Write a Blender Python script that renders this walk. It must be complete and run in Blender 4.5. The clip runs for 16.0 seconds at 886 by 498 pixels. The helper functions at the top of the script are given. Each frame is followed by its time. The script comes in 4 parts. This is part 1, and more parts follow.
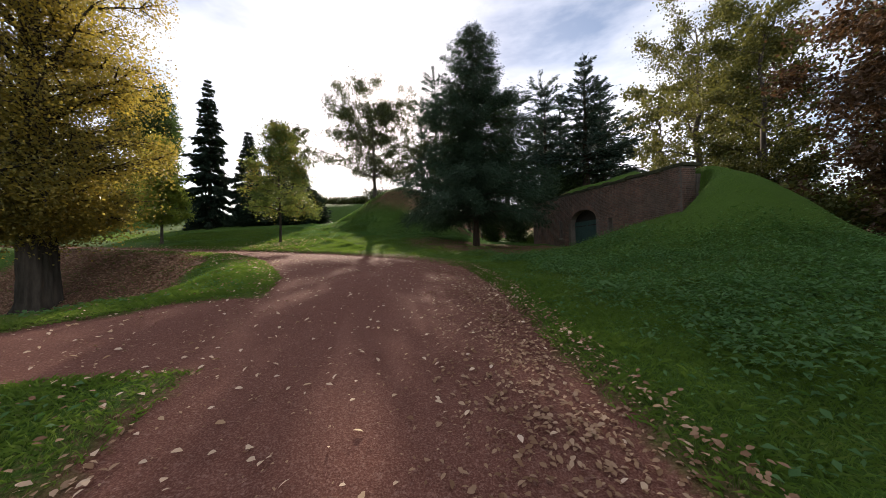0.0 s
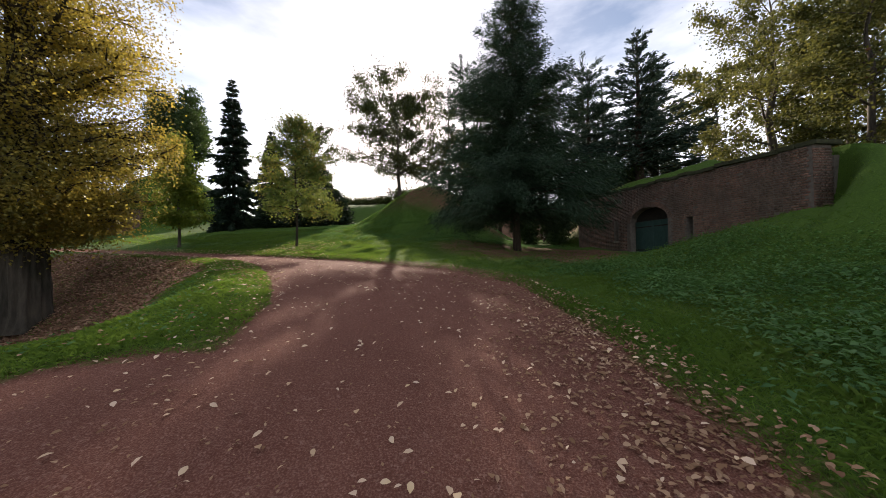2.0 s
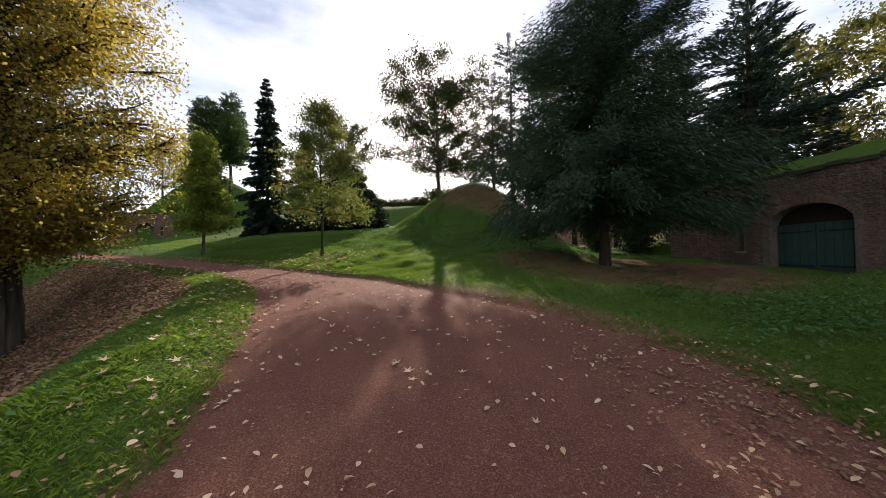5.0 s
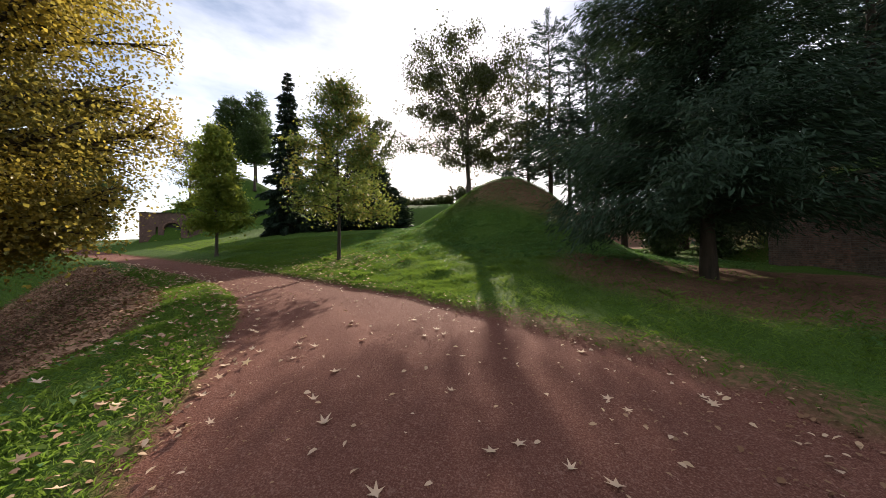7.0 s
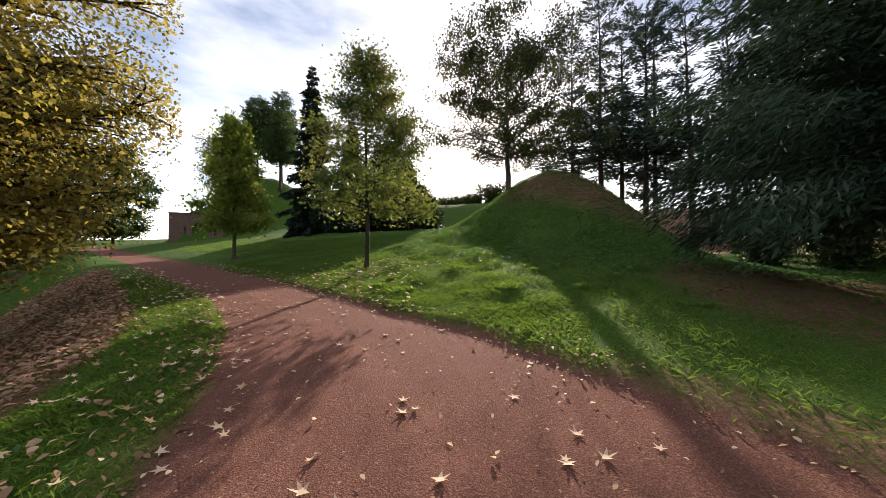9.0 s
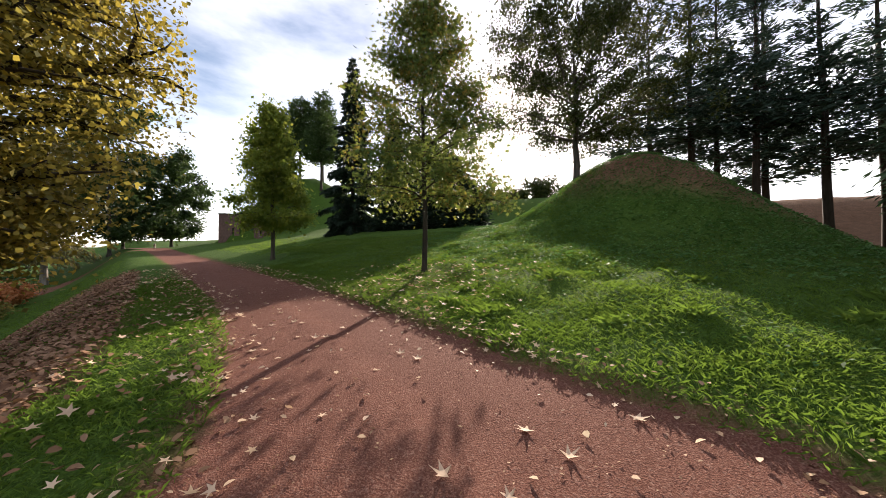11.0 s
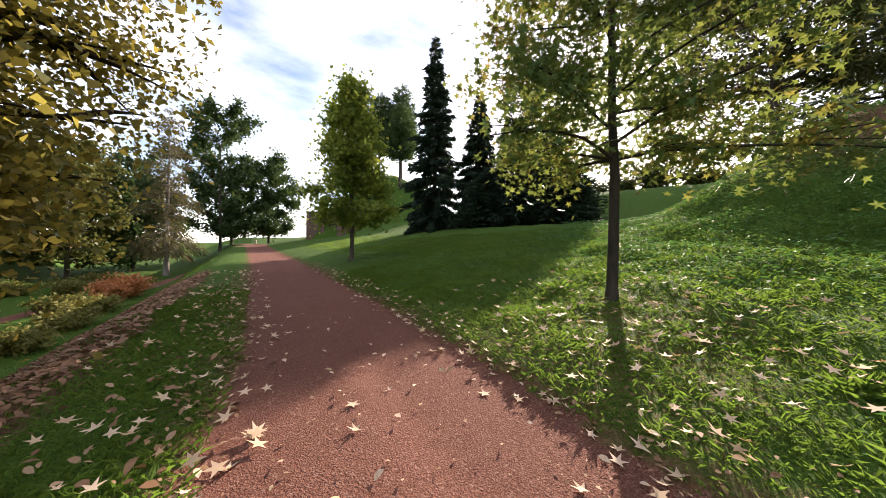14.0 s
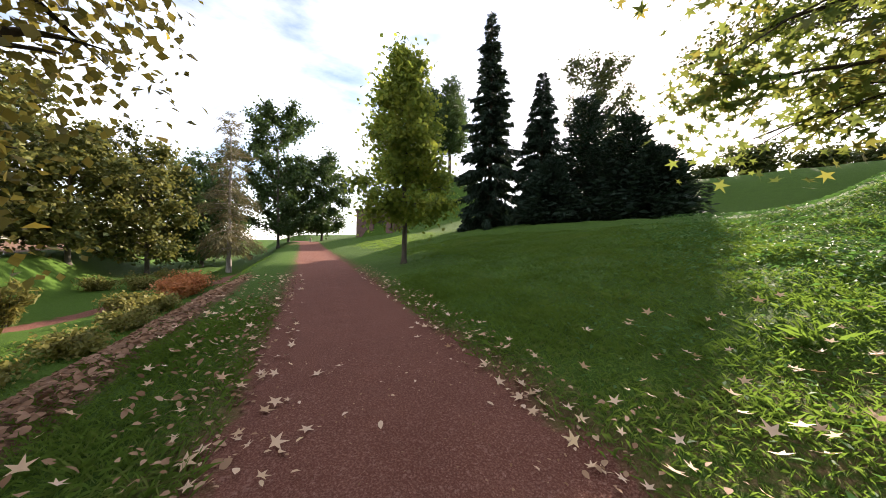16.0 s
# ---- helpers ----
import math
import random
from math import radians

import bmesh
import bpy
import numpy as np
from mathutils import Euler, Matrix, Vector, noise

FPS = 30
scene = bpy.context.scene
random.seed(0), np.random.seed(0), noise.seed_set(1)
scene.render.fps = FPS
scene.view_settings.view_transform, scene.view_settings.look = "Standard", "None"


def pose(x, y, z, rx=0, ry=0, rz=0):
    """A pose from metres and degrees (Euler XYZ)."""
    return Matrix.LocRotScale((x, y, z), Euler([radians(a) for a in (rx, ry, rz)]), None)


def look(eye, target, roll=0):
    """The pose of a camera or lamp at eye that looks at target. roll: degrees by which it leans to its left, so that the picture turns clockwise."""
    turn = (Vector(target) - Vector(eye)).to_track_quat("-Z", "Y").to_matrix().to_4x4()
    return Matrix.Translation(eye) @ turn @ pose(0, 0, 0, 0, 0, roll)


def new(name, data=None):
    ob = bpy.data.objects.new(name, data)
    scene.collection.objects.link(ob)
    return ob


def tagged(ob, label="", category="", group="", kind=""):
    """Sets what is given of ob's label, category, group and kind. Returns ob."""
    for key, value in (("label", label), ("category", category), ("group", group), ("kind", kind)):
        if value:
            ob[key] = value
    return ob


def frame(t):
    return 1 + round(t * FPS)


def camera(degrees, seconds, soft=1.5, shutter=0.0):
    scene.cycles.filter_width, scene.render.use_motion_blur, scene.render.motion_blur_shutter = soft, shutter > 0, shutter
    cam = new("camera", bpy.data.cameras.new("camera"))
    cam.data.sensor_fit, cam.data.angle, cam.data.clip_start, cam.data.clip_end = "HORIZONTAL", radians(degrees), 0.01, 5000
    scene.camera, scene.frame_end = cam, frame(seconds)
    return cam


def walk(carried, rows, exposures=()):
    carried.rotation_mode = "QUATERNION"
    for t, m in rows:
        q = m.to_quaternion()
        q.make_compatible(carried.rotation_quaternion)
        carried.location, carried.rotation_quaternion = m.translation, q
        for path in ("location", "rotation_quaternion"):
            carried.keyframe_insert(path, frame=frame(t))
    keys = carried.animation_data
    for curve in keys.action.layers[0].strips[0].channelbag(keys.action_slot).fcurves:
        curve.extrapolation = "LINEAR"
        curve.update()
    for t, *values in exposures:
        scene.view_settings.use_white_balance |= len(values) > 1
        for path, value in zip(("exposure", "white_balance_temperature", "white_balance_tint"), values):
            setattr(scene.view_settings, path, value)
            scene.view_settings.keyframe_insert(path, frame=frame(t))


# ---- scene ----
cam = camera(109.3, 16.0, soft=0.8)
PATH = [
    (0, (0.084, -0.083, 1.464), (0.067, 1.917, 1.481), -1.30),
    (0.5, (-0.025, 0.569, 1.52), (-0.081, 2.568, 1.54), -1.25),
    (1, (-0.15, 1.226, 1.62), (-0.243, 3.224, 1.64), -1.21),
    (1.5, (-0.355, 1.854, 1.696), (-0.482, 3.85, 1.718), -1.19),
    (2, (-0.513, 2.506, 1.74), (-0.678, 4.499, 1.763), -1.19),
    (2.5, (-0.709, 3.118, 1.834), (-0.912, 5.108, 1.857), -1.18),
    (3, (-0.925, 3.726, 1.903), (-1.163, 5.711, 1.929), -1.16),
    (3.5, (-1.098, 4.395, 2.003), (-1.374, 6.376, 2.028), -1.15),
    (4, (-1.314, 4.955, 2.114), (-1.623, 6.931, 2.142), -1.18),
    (6.5, (-2.633, 7.984, 2.447), (-3.111, 9.925, 2.481), -0.62),
    (7, (-2.937, 8.574, 2.515), (-3.449, 10.507, 2.548), -0.67),
    (7.5, (-3.309, 9.185, 2.574), (-3.857, 11.108, 2.611), -0.58),
    (8, (-3.738, 9.721, 2.626), (-4.318, 11.635, 2.665), -0.48),
    (8.5, (-4.172, 10.288, 2.664), (-4.784, 12.192, 2.703), -0.41),
    (9, (-4.583, 10.771, 2.741), (-5.224, 12.665, 2.78), -0.23),
    (11.5, (-7.211, 13.361, 2.804), (-8.124, 15.14, 2.834), -0.29),
    (12, (-7.802, 13.847, 2.849), (-8.782, 15.59, 2.871), -0.22),
    (12.5, (-8.381, 14.364, 2.869), (-9.426, 16.068, 2.891), -0.03),
    (13, (-8.951, 14.774, 2.904), (-10.058, 16.44, 2.926), 0.24),
    (13.5, (-9.513, 15.146, 2.931), (-10.678, 16.771, 2.955), 0.49),
    (14, (-10.044, 15.524, 2.974), (-11.268, 17.105, 2.998), 0.74),
    (14.5, (-10.537, 15.836, 3.026), (-11.82, 17.37, 3.043), 0.86),
    (15, (-11.023, 16.172, 3.076), (-12.358, 17.661, 3.085), 0.79),
    (15.5, (-11.513, 16.412, 3.159), (-12.898, 17.855, 3.155), 0.75),
    (16, (-12.196, 16.851, 3.151), (-13.634, 18.24, 3.15), 0.92),
]
walk(cam, [(t, look(eye, target, roll)) for t, eye, target, roll in PATH],
     exposures=((0.0, 1.0, 6950, 17), (9.0, 1.12, 6950, 17), (12.0, 1.3, 6950, 18), (14.5, 1.72, 6950, 19), (16.0, 1.85, 6950, 19)))

# ---- world, sun and exposure ----
SUN_AZ, SUN_EL = radians(11.3), radians(20.6)   # left of +y, above the horizon
sun_dir = Vector((-math.sin(SUN_AZ) * math.cos(SUN_EL), math.cos(SUN_AZ) * math.cos(SUN_EL), math.sin(SUN_EL)))

world = bpy.data.worlds.new("sky")
world.use_nodes = True
scene.world = world
wn, wl = world.node_tree.nodes, world.node_tree.links
wn.clear()
w_out = wn.new("ShaderNodeOutputWorld")
w_bg = wn.new("ShaderNodeBackground")
w_sky = wn.new("ShaderNodeTexSky")
w_sky.sky_type, w_sky.sun_disc = "NISHITA", False
w_sky.sun_elevation, w_sky.sun_rotation = SUN_EL, -SUN_AZ
w_sky.air_density, w_sky.dust_density, w_sky.ozone_density = 1.0, 0.7, 1.2
w_co = wn.new("ShaderNodeTexCoord")
w_map = wn.new("ShaderNodeMapping")
w_map.inputs["Scale"].default_value = (1.0, 1.0, 3.0)
w_noise = wn.new("ShaderNodeTexNoise")
w_noise.inputs["Scale"].default_value, w_noise.inputs["Detail"].default_value = 1.6, 8
w_noise.inputs["Roughness"].default_value = 0.55
w_ramp = wn.new("ShaderNodeValToRGB")
w_ramp.color_ramp.elements[0].position, w_ramp.color_ramp.elements[1].position = 0.38, 0.64
w_mix = wn.new("ShaderNodeMixRGB")
w_mix.inputs["Color2"].default_value = (11.2, 11.7, 12.6, 1)     # thin bright cloud
wl.new(w_co.outputs["Generated"], w_map.inputs["Vector"])
wl.new(w_map.outputs["Vector"], w_noise.inputs["Vector"])
wl.new(w_noise.outputs["Fac"], w_ramp.inputs["Fac"])
w_fac = wn.new("ShaderNodeMath")
w_fac.operation = "MULTIPLY"
w_fac.inputs[1].default_value = 0.62
wl.new(w_ramp.outputs["Color"], w_fac.inputs[0])
wl.new(w_fac.outputs[0], w_mix.inputs["Fac"])
wl.new(w_sky.outputs["Color"], w_mix.inputs["Color1"])
wl.new(w_mix.outputs["Color"], w_bg.inputs["Color"])
w_bg.inputs["Strength"].default_value = 0.085
wl.new(w_bg.outputs["Background"], w_out.inputs["Surface"])

sun = new("sun", bpy.data.lights.new("sun", "SUN"))
sun.data.energy, sun.data.angle, sun.data.color = 5.0, radians(0.55), (1.0, 0.91, 0.78)
sun.matrix_world = look(sun_dir * 100, (0, 0, 0))


# ---- materials ----
def material(name, rough=0.8, metal=0.0):
    m = bpy.data.materials.new(name)
    m.use_nodes = True
    b = m.node_tree.nodes["Principled BSDF"]
    b.inputs["Roughness"].default_value, b.inputs["Metallic"].default_value = rough, metal
    b.inputs["Specular IOR Level"].default_value = 0.3
    return m, m.node_tree.nodes, m.node_tree.links, b


def noise_node(nodes, links, vec, scale, detail=4, rough=0.6):
    n = nodes.new("ShaderNodeTexNoise")
    n.inputs["Scale"].default_value, n.inputs["Detail"].default_value, n.inputs["Roughness"].default_value = scale, detail, rough
    links.new(vec, n.inputs["Vector"])
    return n.outputs["Fac"]


def ramp_node(nodes, links, fac, stops):
    r = nodes.new("ShaderNodeValToRGB")
    while len(r.color_ramp.elements) < len(stops):
        r.color_ramp.elements.new(0.5)
    for e, (p, c) in zip(r.color_ramp.elements, stops):
        e.position, e.color = p, (*c, 1)
    links.new(fac, r.inputs["Fac"])
    return r.outputs["Color"]


def math_node(nodes, links, op, a, b=0.0, c=0.0):
    n = nodes.new("ShaderNodeMath")
    n.operation = op
    for k, v in enumerate((a, b, c)):
        if isinstance(v, (int, float)):
            n.inputs[k].default_value = v
        else:
            links.new(v, n.inputs[k])
    return n.outputs[0]


def mix_node(nodes, links, fac, a, b, kind="MIX"):
    n = nodes.new("ShaderNodeMixRGB")
    n.blend_type = kind
    for k, v in zip(("Fac", "Color1", "Color2"), (fac, a, b)):
        if isinstance(v, (int, float)):
            n.inputs[k].default_value = v
        elif isinstance(v, tuple):
            n.inputs[k].default_value = (*v, 1)
        else:
            links.new(v, n.inputs[k])
    return n.outputs["Color"]


def bump_node(nodes, links, height, strength, distance, out):
    b = nodes.new("ShaderNodeBump")
    b.inputs["Strength"].default_value, b.inputs["Distance"].default_value = strength, distance
    links.new(height, b.inputs["Height"])
    links.new(b.outputs["Normal"], out)


def leaf_material(name, colours, through_colour, amount=0.45, rough=0.55, big=0.35):
    """Leaves that let light through; colour varies from leaf to leaf and from bough to bough."""
    m, n, l, b = material(name, rough)
    b.inputs["Specular IOR Level"].default_value = 0.12
    geo = n.new("ShaderNodeNewGeometry")
    co = n.new("ShaderNodeTexCoord")
    patch = noise_node(n, l, co.outputs["Object"], big, 2)
    patch = math_node(n, l, "MULTIPLY_ADD", patch, 1.9, -0.45)
    mixv = math_node(n, l, "MULTIPLY_ADD", geo.outputs["Random Per Island"], 0.45, math_node(n, l, "MULTIPLY", patch, 0.55))
    step = 1.0 / max(1, len(colours) - 1)
    col = ramp_node(n, l, mixv, [(k * step, c) for k, c in enumerate(colours)])
    l.new(col, b.inputs["Base Color"])
    t = n.new("ShaderNodeBsdfTranslucent")
    l.new(mix_node(n, l, 0.55, col, through_colour), t.inputs["Color"])
    s = n.new("ShaderNodeMixShader")
    s.inputs["Fac"].default_value = amount
    l.new(b.outputs["BSDF"], s.inputs[1])
    l.new(t.outputs["BSDF"], s.inputs[2])
    l.new(s.outputs["Shader"], n["Material Output"].inputs["Surface"])
    return m


def bark_material(name, dark, light, scale=6.0, depth=0.03):
    m, n, l, b = material(name, 0.9)
    co = n.new("ShaderNodeTexCoord")
    mp = n.new("ShaderNodeMapping")
    mp.inputs["Scale"].default_value = (1, 1, 0.18)
    l.new(co.outputs["Object"], mp.inputs["Vector"])
    f = noise_node(n, l, mp.outputs["Vector"], scale, 6, 0.65)
    g = noise_node(n, l, co.outputs["Object"], 1.3, 3)
    col = ramp_node(n, l, f, [(0.35, dark), (0.68, light)])
    l.new(mix_node(n, l, math_node(n, l, "MULTIPLY", g, 0.3), col, (0.05, 0.06, 0.03)), b.inputs["Base Color"])
    bump_node(n, l, f, 0.9, depth, b.inputs["Normal"])
    return m


def ground_material():
    m, n, l, b = material("grass_gravel_and_litter", 0.95)
    b.inputs["Specular IOR Level"].default_value = 0.08
    at = n.new("ShaderNodeAttribute")
    at.attribute_name = "path_edge"
    lt = n.new("ShaderNodeAttribute")
    lt.attribute_name = "litter"
    co = n.new("ShaderNodeTexCoord")
    v = co.outputs["Object"]
    big, mid, fine, grit = noise_node(n, l, v, 0.35, 3), noise_node(n, l, v, 2.2, 5), noise_node(n, l, v, 16, 5), noise_node(n, l, v, 75, 3)
    vor = n.new("ShaderNodeTexVoronoi")
    vor.inputs["Scale"].default_value = 62
    l.new(v, vor.inputs["Vector"])
    # red crushed stone, worn paler along the wheel tracks
    stone = mix_node(n, l, 0.5, ramp_node(n, l, big, [(0.3, (0.142, 0.053, 0.037)), (0.7, (0.205, 0.086, 0.062))]),
                     ramp_node(n, l, mid, [(0.25, (0.128, 0.047, 0.032)), (0.75, (0.223, 0.100, 0.071))]))
    stone = mix_node(n, l, 0.42, stone, ramp_node(n, l, grit, [(0.36, (0.057, 0.023, 0.016)), (0.5, (0.171, 0.075, 0.054)), (0.66, (0.380, 0.235, 0.181))]))
    dots = noise_node(n, l, v, 34, 2, 0.5)
    stone = mix_node(n, l, ramp_node(n, l, dots, [(0.60, (0, 0, 0)), (0.68, (0.6, 0.6, 0.6))]), stone, (0.314, 0.188, 0.145))
    stone = mix_node(n, l, ramp_node(n, l, vor.outputs["Distance"], [(0.05, (0.0, 0.0, 0.0)), (0.6, (0.3, 0.3, 0.3))]), stone, (0.085, 0.034, 0.024))
    tufts = noise_node(n, l, v, 42, 4, 0.7)
    turf = mix_node(n, l, 0.5, ramp_node(n, l, fine, [(0.25, (0.020, 0.046, 0.008)), (0.75, (0.075, 0.140, 0.018))]),
                    ramp_node(n, l, mid, [(0.3, (0.032, 0.07, 0.012)), (0.7, (0.065, 0.125, 0.018))]))
    turf = mix_node(n, l, 0.5, turf, ramp_node(n, l, tufts, [(0.34, (0.010, 0.024, 0.005)), (0.52, (0.05, 0.10, 0.015)), (0.70, (0.13, 0.20, 0.04))]))
    dead = mix_node(n, l, 0.5, ramp_node(n, l, fine, [(0.3, (0.055, 0.030, 0.018)), (0.55, (0.17, 0.095, 0.055)), (0.75, (0.30, 0.19, 0.12))]),
                    ramp_node(n, l, mid, [(0.3, (0.09, 0.05, 0.03)), (0.7, (0.2, 0.115, 0.07))]))
    soil = math_node(n, l, "ADD", lt.outputs["Fac"], math_node(n, l, "MULTIPLY_ADD", fine, 0.9, -0.45))
    soil = math_node(n, l, "SMOOTH_MIN", math_node(n, l, "SMOOTH_MAX", math_node(n, l, "MULTIPLY_ADD", soil, 3.0, -1.0), 0.0, 0.05), 1.0, 0.05)
    green = mix_node(n, l, soil, turf, dead)
    edge = math_node(n, l, "ADD", at.outputs["Fac"], math_node(n, l, "MULTIPLY_ADD", mid, 0.7, -0.35))
    edge = math_node(n, l, "ADD", edge, math_node(n, l, "MULTIPLY_ADD", fine, 0.36, -0.18))
    k = n.new("ShaderNodeMapRange")
    k.inputs["From Min"].default_value, k.inputs["From Max"].default_value = -0.12, 0.12
    l.new(edge, k.inputs["Value"])
    l.new(mix_node(n, l, k.outputs["Result"], stone, green), b.inputs["Base Color"])
    h = math_node(n, l, "ADD", math_node(n, l, "MULTIPLY", grit, 0.6), math_node(n, l, "MULTIPLY", fine, math_node(n, l, "MULTIPLY_ADD", k.outputs["Result"], 0.6, 0.2)))
    bump_node(n, l, h, 0.9, 0.035, b.inputs["Normal"])
    return m


def brick_material():
    m, n, l, b = material("old_brick", 0.92)
    ob = n.new("ShaderNodeObjectInfo")
    geo = n.new("ShaderNodeNewGeometry")
    co = n.new("ShaderNodeTexCoord")
    r = math_node(n, l, "FRACT", math_node(n, l, "ADD", geo.outputs["Random Per Island"], ob.outputs["Random"]))
    col = ramp_node(n, l, r, [(0.0, (0.09, 0.045, 0.035)), (0.35, (0.19, 0.088, 0.062)), (0.7, (0.27, 0.15, 0.11)), (1.0, (0.16, 0.12, 0.095))])
    sp = n.new("ShaderNodeNewGeometry").outputs["Position"]
    stain = noise_node(n, l, sp, 0.7, 5, 0.65)
    f = noise_node(n, l, sp, 30, 4)
    col = mix_node(n, l, ramp_node(n, l, stain, [(0.40, (0, 0, 0)), (0.58, (0.85, 0.85, 0.85))]), col, (0.075, 0.062, 0.05))
    pale = noise_node(n, l, sp, 1.6, 5, 0.7)
    col = mix_node(n, l, ramp_node(n, l, pale, [(0.58, (0, 0, 0)), (0.70, (0.5, 0.5, 0.5))]), col, (0.34, 0.28, 0.22))
    col = mix_node(n, l, 0.35, col, ramp_node(n, l, f, [(0.3, (0.08, 0.05, 0.04)), (0.7, (0.34, 0.24, 0.19))]))
    grime = noise_node(n, l, sp, 2.6, 6, 0.75)
    col = mix_node(n, l, 0.75, col, ramp_node(n, l, grime, [(0.32, (0.35, 0.32, 0.30)), (0.5, (0.85, 0.80, 0.76)), (0.68, (1.3, 1.15, 1.05))]), "MULTIPLY")
    l.new(col, b.inputs["Base Color"])
    bump_node(n, l, f, 0.9, 0.015, b.inputs["Normal"])
    return m


def plain_material(name, dark, light, scale=8.0, rough=0.85, bump=0.3, metal=0.0):
    m, n, l, b = material(name, rough, metal)
    p = n.new("ShaderNodeNewGeometry").outputs["Position"]
    f, g = noise_node(n, l, p, scale, 6), noise_node(n, l, p, scale * 0.15, 3)
    l.new(mix_node(n, l, 0.45, ramp_node(n, l, f, [(0.3, dark), (0.7, light)]), ramp_node(n, l, g, [(0.3, dark), (0.7, light)])), b.inputs["Base Color"])
    bump_node(n, l, f, bump, 0.01, b.inputs["Normal"])
    return m


M_GROUND = ground_material()
M_GRASS = leaf_material("grass_blade", [(0.034, 0.066, 0.014), (0.058, 0.112, 0.020), (0.09, 0.155, 0.030), (0.17, 0.165, 0.065)], (0.20, 0.32, 0.035), 0.47, 0.6, 0.4)
M_HERB = leaf_material("herb_leaf", [(0.030, 0.074, 0.028), (0.054, 0.125, 0.043), (0.084, 0.17, 0.058), (0.12, 0.21, 0.085)], (0.13, 0.30, 0.04), 0.36, 0.65, 0.5)
M_DEAD = leaf_material("fallen_leaf", [(0.08, 0.038, 0.020), (0.19, 0.105, 0.058), (0.33, 0.21, 0.13), (0.48, 0.34, 0.23)], (0.4, 0.25, 0.1), 0.12, 0.7, 1.2)
M_LITTER = leaf_material("rotting_leaf", [(0.09, 0.046, 0.028), (0.19, 0.105, 0.064), (0.31, 0.185, 0.118), (0.42, 0.28, 0.19)], (0.3, 0.16, 0.07), 0.12, 0.75, 1.0)
M_PALE = leaf_material("pale_fallen_leaf", [(0.24, 0.12, 0.05), (0.50, 0.35, 0.22), (0.62, 0.47, 0.35), (0.60, 0.43, 0.16)], (0.5, 0.35, 0.12), 0.15, 0.7, 1.5)
M_POPLAR = leaf_material("poplar_leaf", [(0.08, 0.09, 0.038), (0.14, 0.14, 0.05), (0.32, 0.24, 0.05), (0.56, 0.37, 0.05)], (0.50, 0.40, 0.06), 0.45, 0.45, 0.24)
M_GUM = leaf_material("gum_leaf", [(0.030, 0.085, 0.035), (0.045, 0.11, 0.038), (0.065, 0.13, 0.035), (0.10, 0.14, 0.04), (0.30, 0.20, 0.05), (0.20, 0.09, 0.06)], (0.27, 0.29, 0.05), 0.42, 0.5, 0.45)
M_MAPLE = leaf_material("young_tree_leaf", [(0.055, 0.115, 0.03), (0.11, 0.18, 0.035), (0.32, 0.29, 0.05)], (0.46, 0.5, 0.07), 0.5, 0.5, 0.4)
M_OAK = leaf_material("oak_leaf", [(0.025, 0.045, 0.015), (0.05, 0.07, 0.02), (0.10, 0.10, 0.032)], (0.13, 0.13, 0.04), 0.2, 0.5, 0.3)
M_WOOD = leaf_material("woodland_leaf", [(0.026, 0.042, 0.017), (0.05, 0.070, 0.022), (0.12, 0.122, 0.032), (0.22, 0.185, 0.045)], (0.26, 0.25, 0.06), 0.3, 0.5, 0.16)
M_RUST = leaf_material("copper_leaf", [(0.045, 0.032, 0.020), (0.09, 0.055, 0.032), (0.14, 0.085, 0.045)], (0.16, 0.085, 0.035), 0.25, 0.5, 0.3)
M_NEEDLE = leaf_material("dark_needle", [(0.014, 0.030, 0.017), (0.026, 0.052, 0.030), (0.046, 0.080, 0.046)], (0.08, 0.13, 0.05), 0.18, 0.6, 0.5)
M_SPRUCE = leaf_material("spruce_needle", [(0.008, 0.018, 0.011), (0.015, 0.030, 0.018), (0.026, 0.045, 0.027)], (0.05, 0.08, 0.03), 0.12, 0.6, 0.5)
M_CEDAR = leaf_material("cedar_needle", [(0.018, 0.036, 0.027), (0.034, 0.06, 0.045), (0.055, 0.088, 0.066)], (0.07, 0.11, 0.06), 0.2, 0.6, 0.5)
M_EVERG = leaf_material("evergreen_leaf", [(0.02, 0.042, 0.016), (0.042, 0.075, 0.026), (0.075, 0.11, 0.036)], (0.11, 0.17, 0.04), 0.25, 0.5, 0.3)
M_ORANGE = leaf_material("orange_shrub_leaf", [(0.20, 0.07, 0.03), (0.42, 0.17, 0.07), (0.55, 0.28, 0.14)], (0.6, 0.25, 0.08), 0.35, 0.55, 1.0)
M_SHRUB = leaf_material("shrub_leaf", [(0.06, 0.07, 0.02), (0.13, 0.13, 0.035), (0.24, 0.19, 0.06)], (0.3, 0.26, 0.06), 0.35, 0.55, 0.8)
M_LARCH = leaf_material("larch_needle", [(0.045, 0.05, 0.024), (0.085, 0.08, 0.038), (0.14, 0.115, 0.055)], (0.18, 0.15, 0.06), 0.3, 0.6, 0.5)
M_BARK = bark_material("grey_bark", (0.035, 0.028, 0.022), (0.13, 0.105, 0.085))
M_POPBARK = bark_material("furrowed_bark", (0.014, 0.010, 0.008), (0.085, 0.064, 0.05), 3.2, 0.12)
M_GUMBARK = bark_material("gum_bark", (0.012, 0.009, 0.007), (0.052, 0.038, 0.028), 9.0)
M_REDBARK = bark_material("red_brown_bark", (0.016, 0.010, 0.007), (0.05, 0.031, 0.023), 9.0)
M_PALEBARK = bark_material("pale_bark", (0.12, 0.10, 0.085), (0.34, 0.30, 0.26), 5)
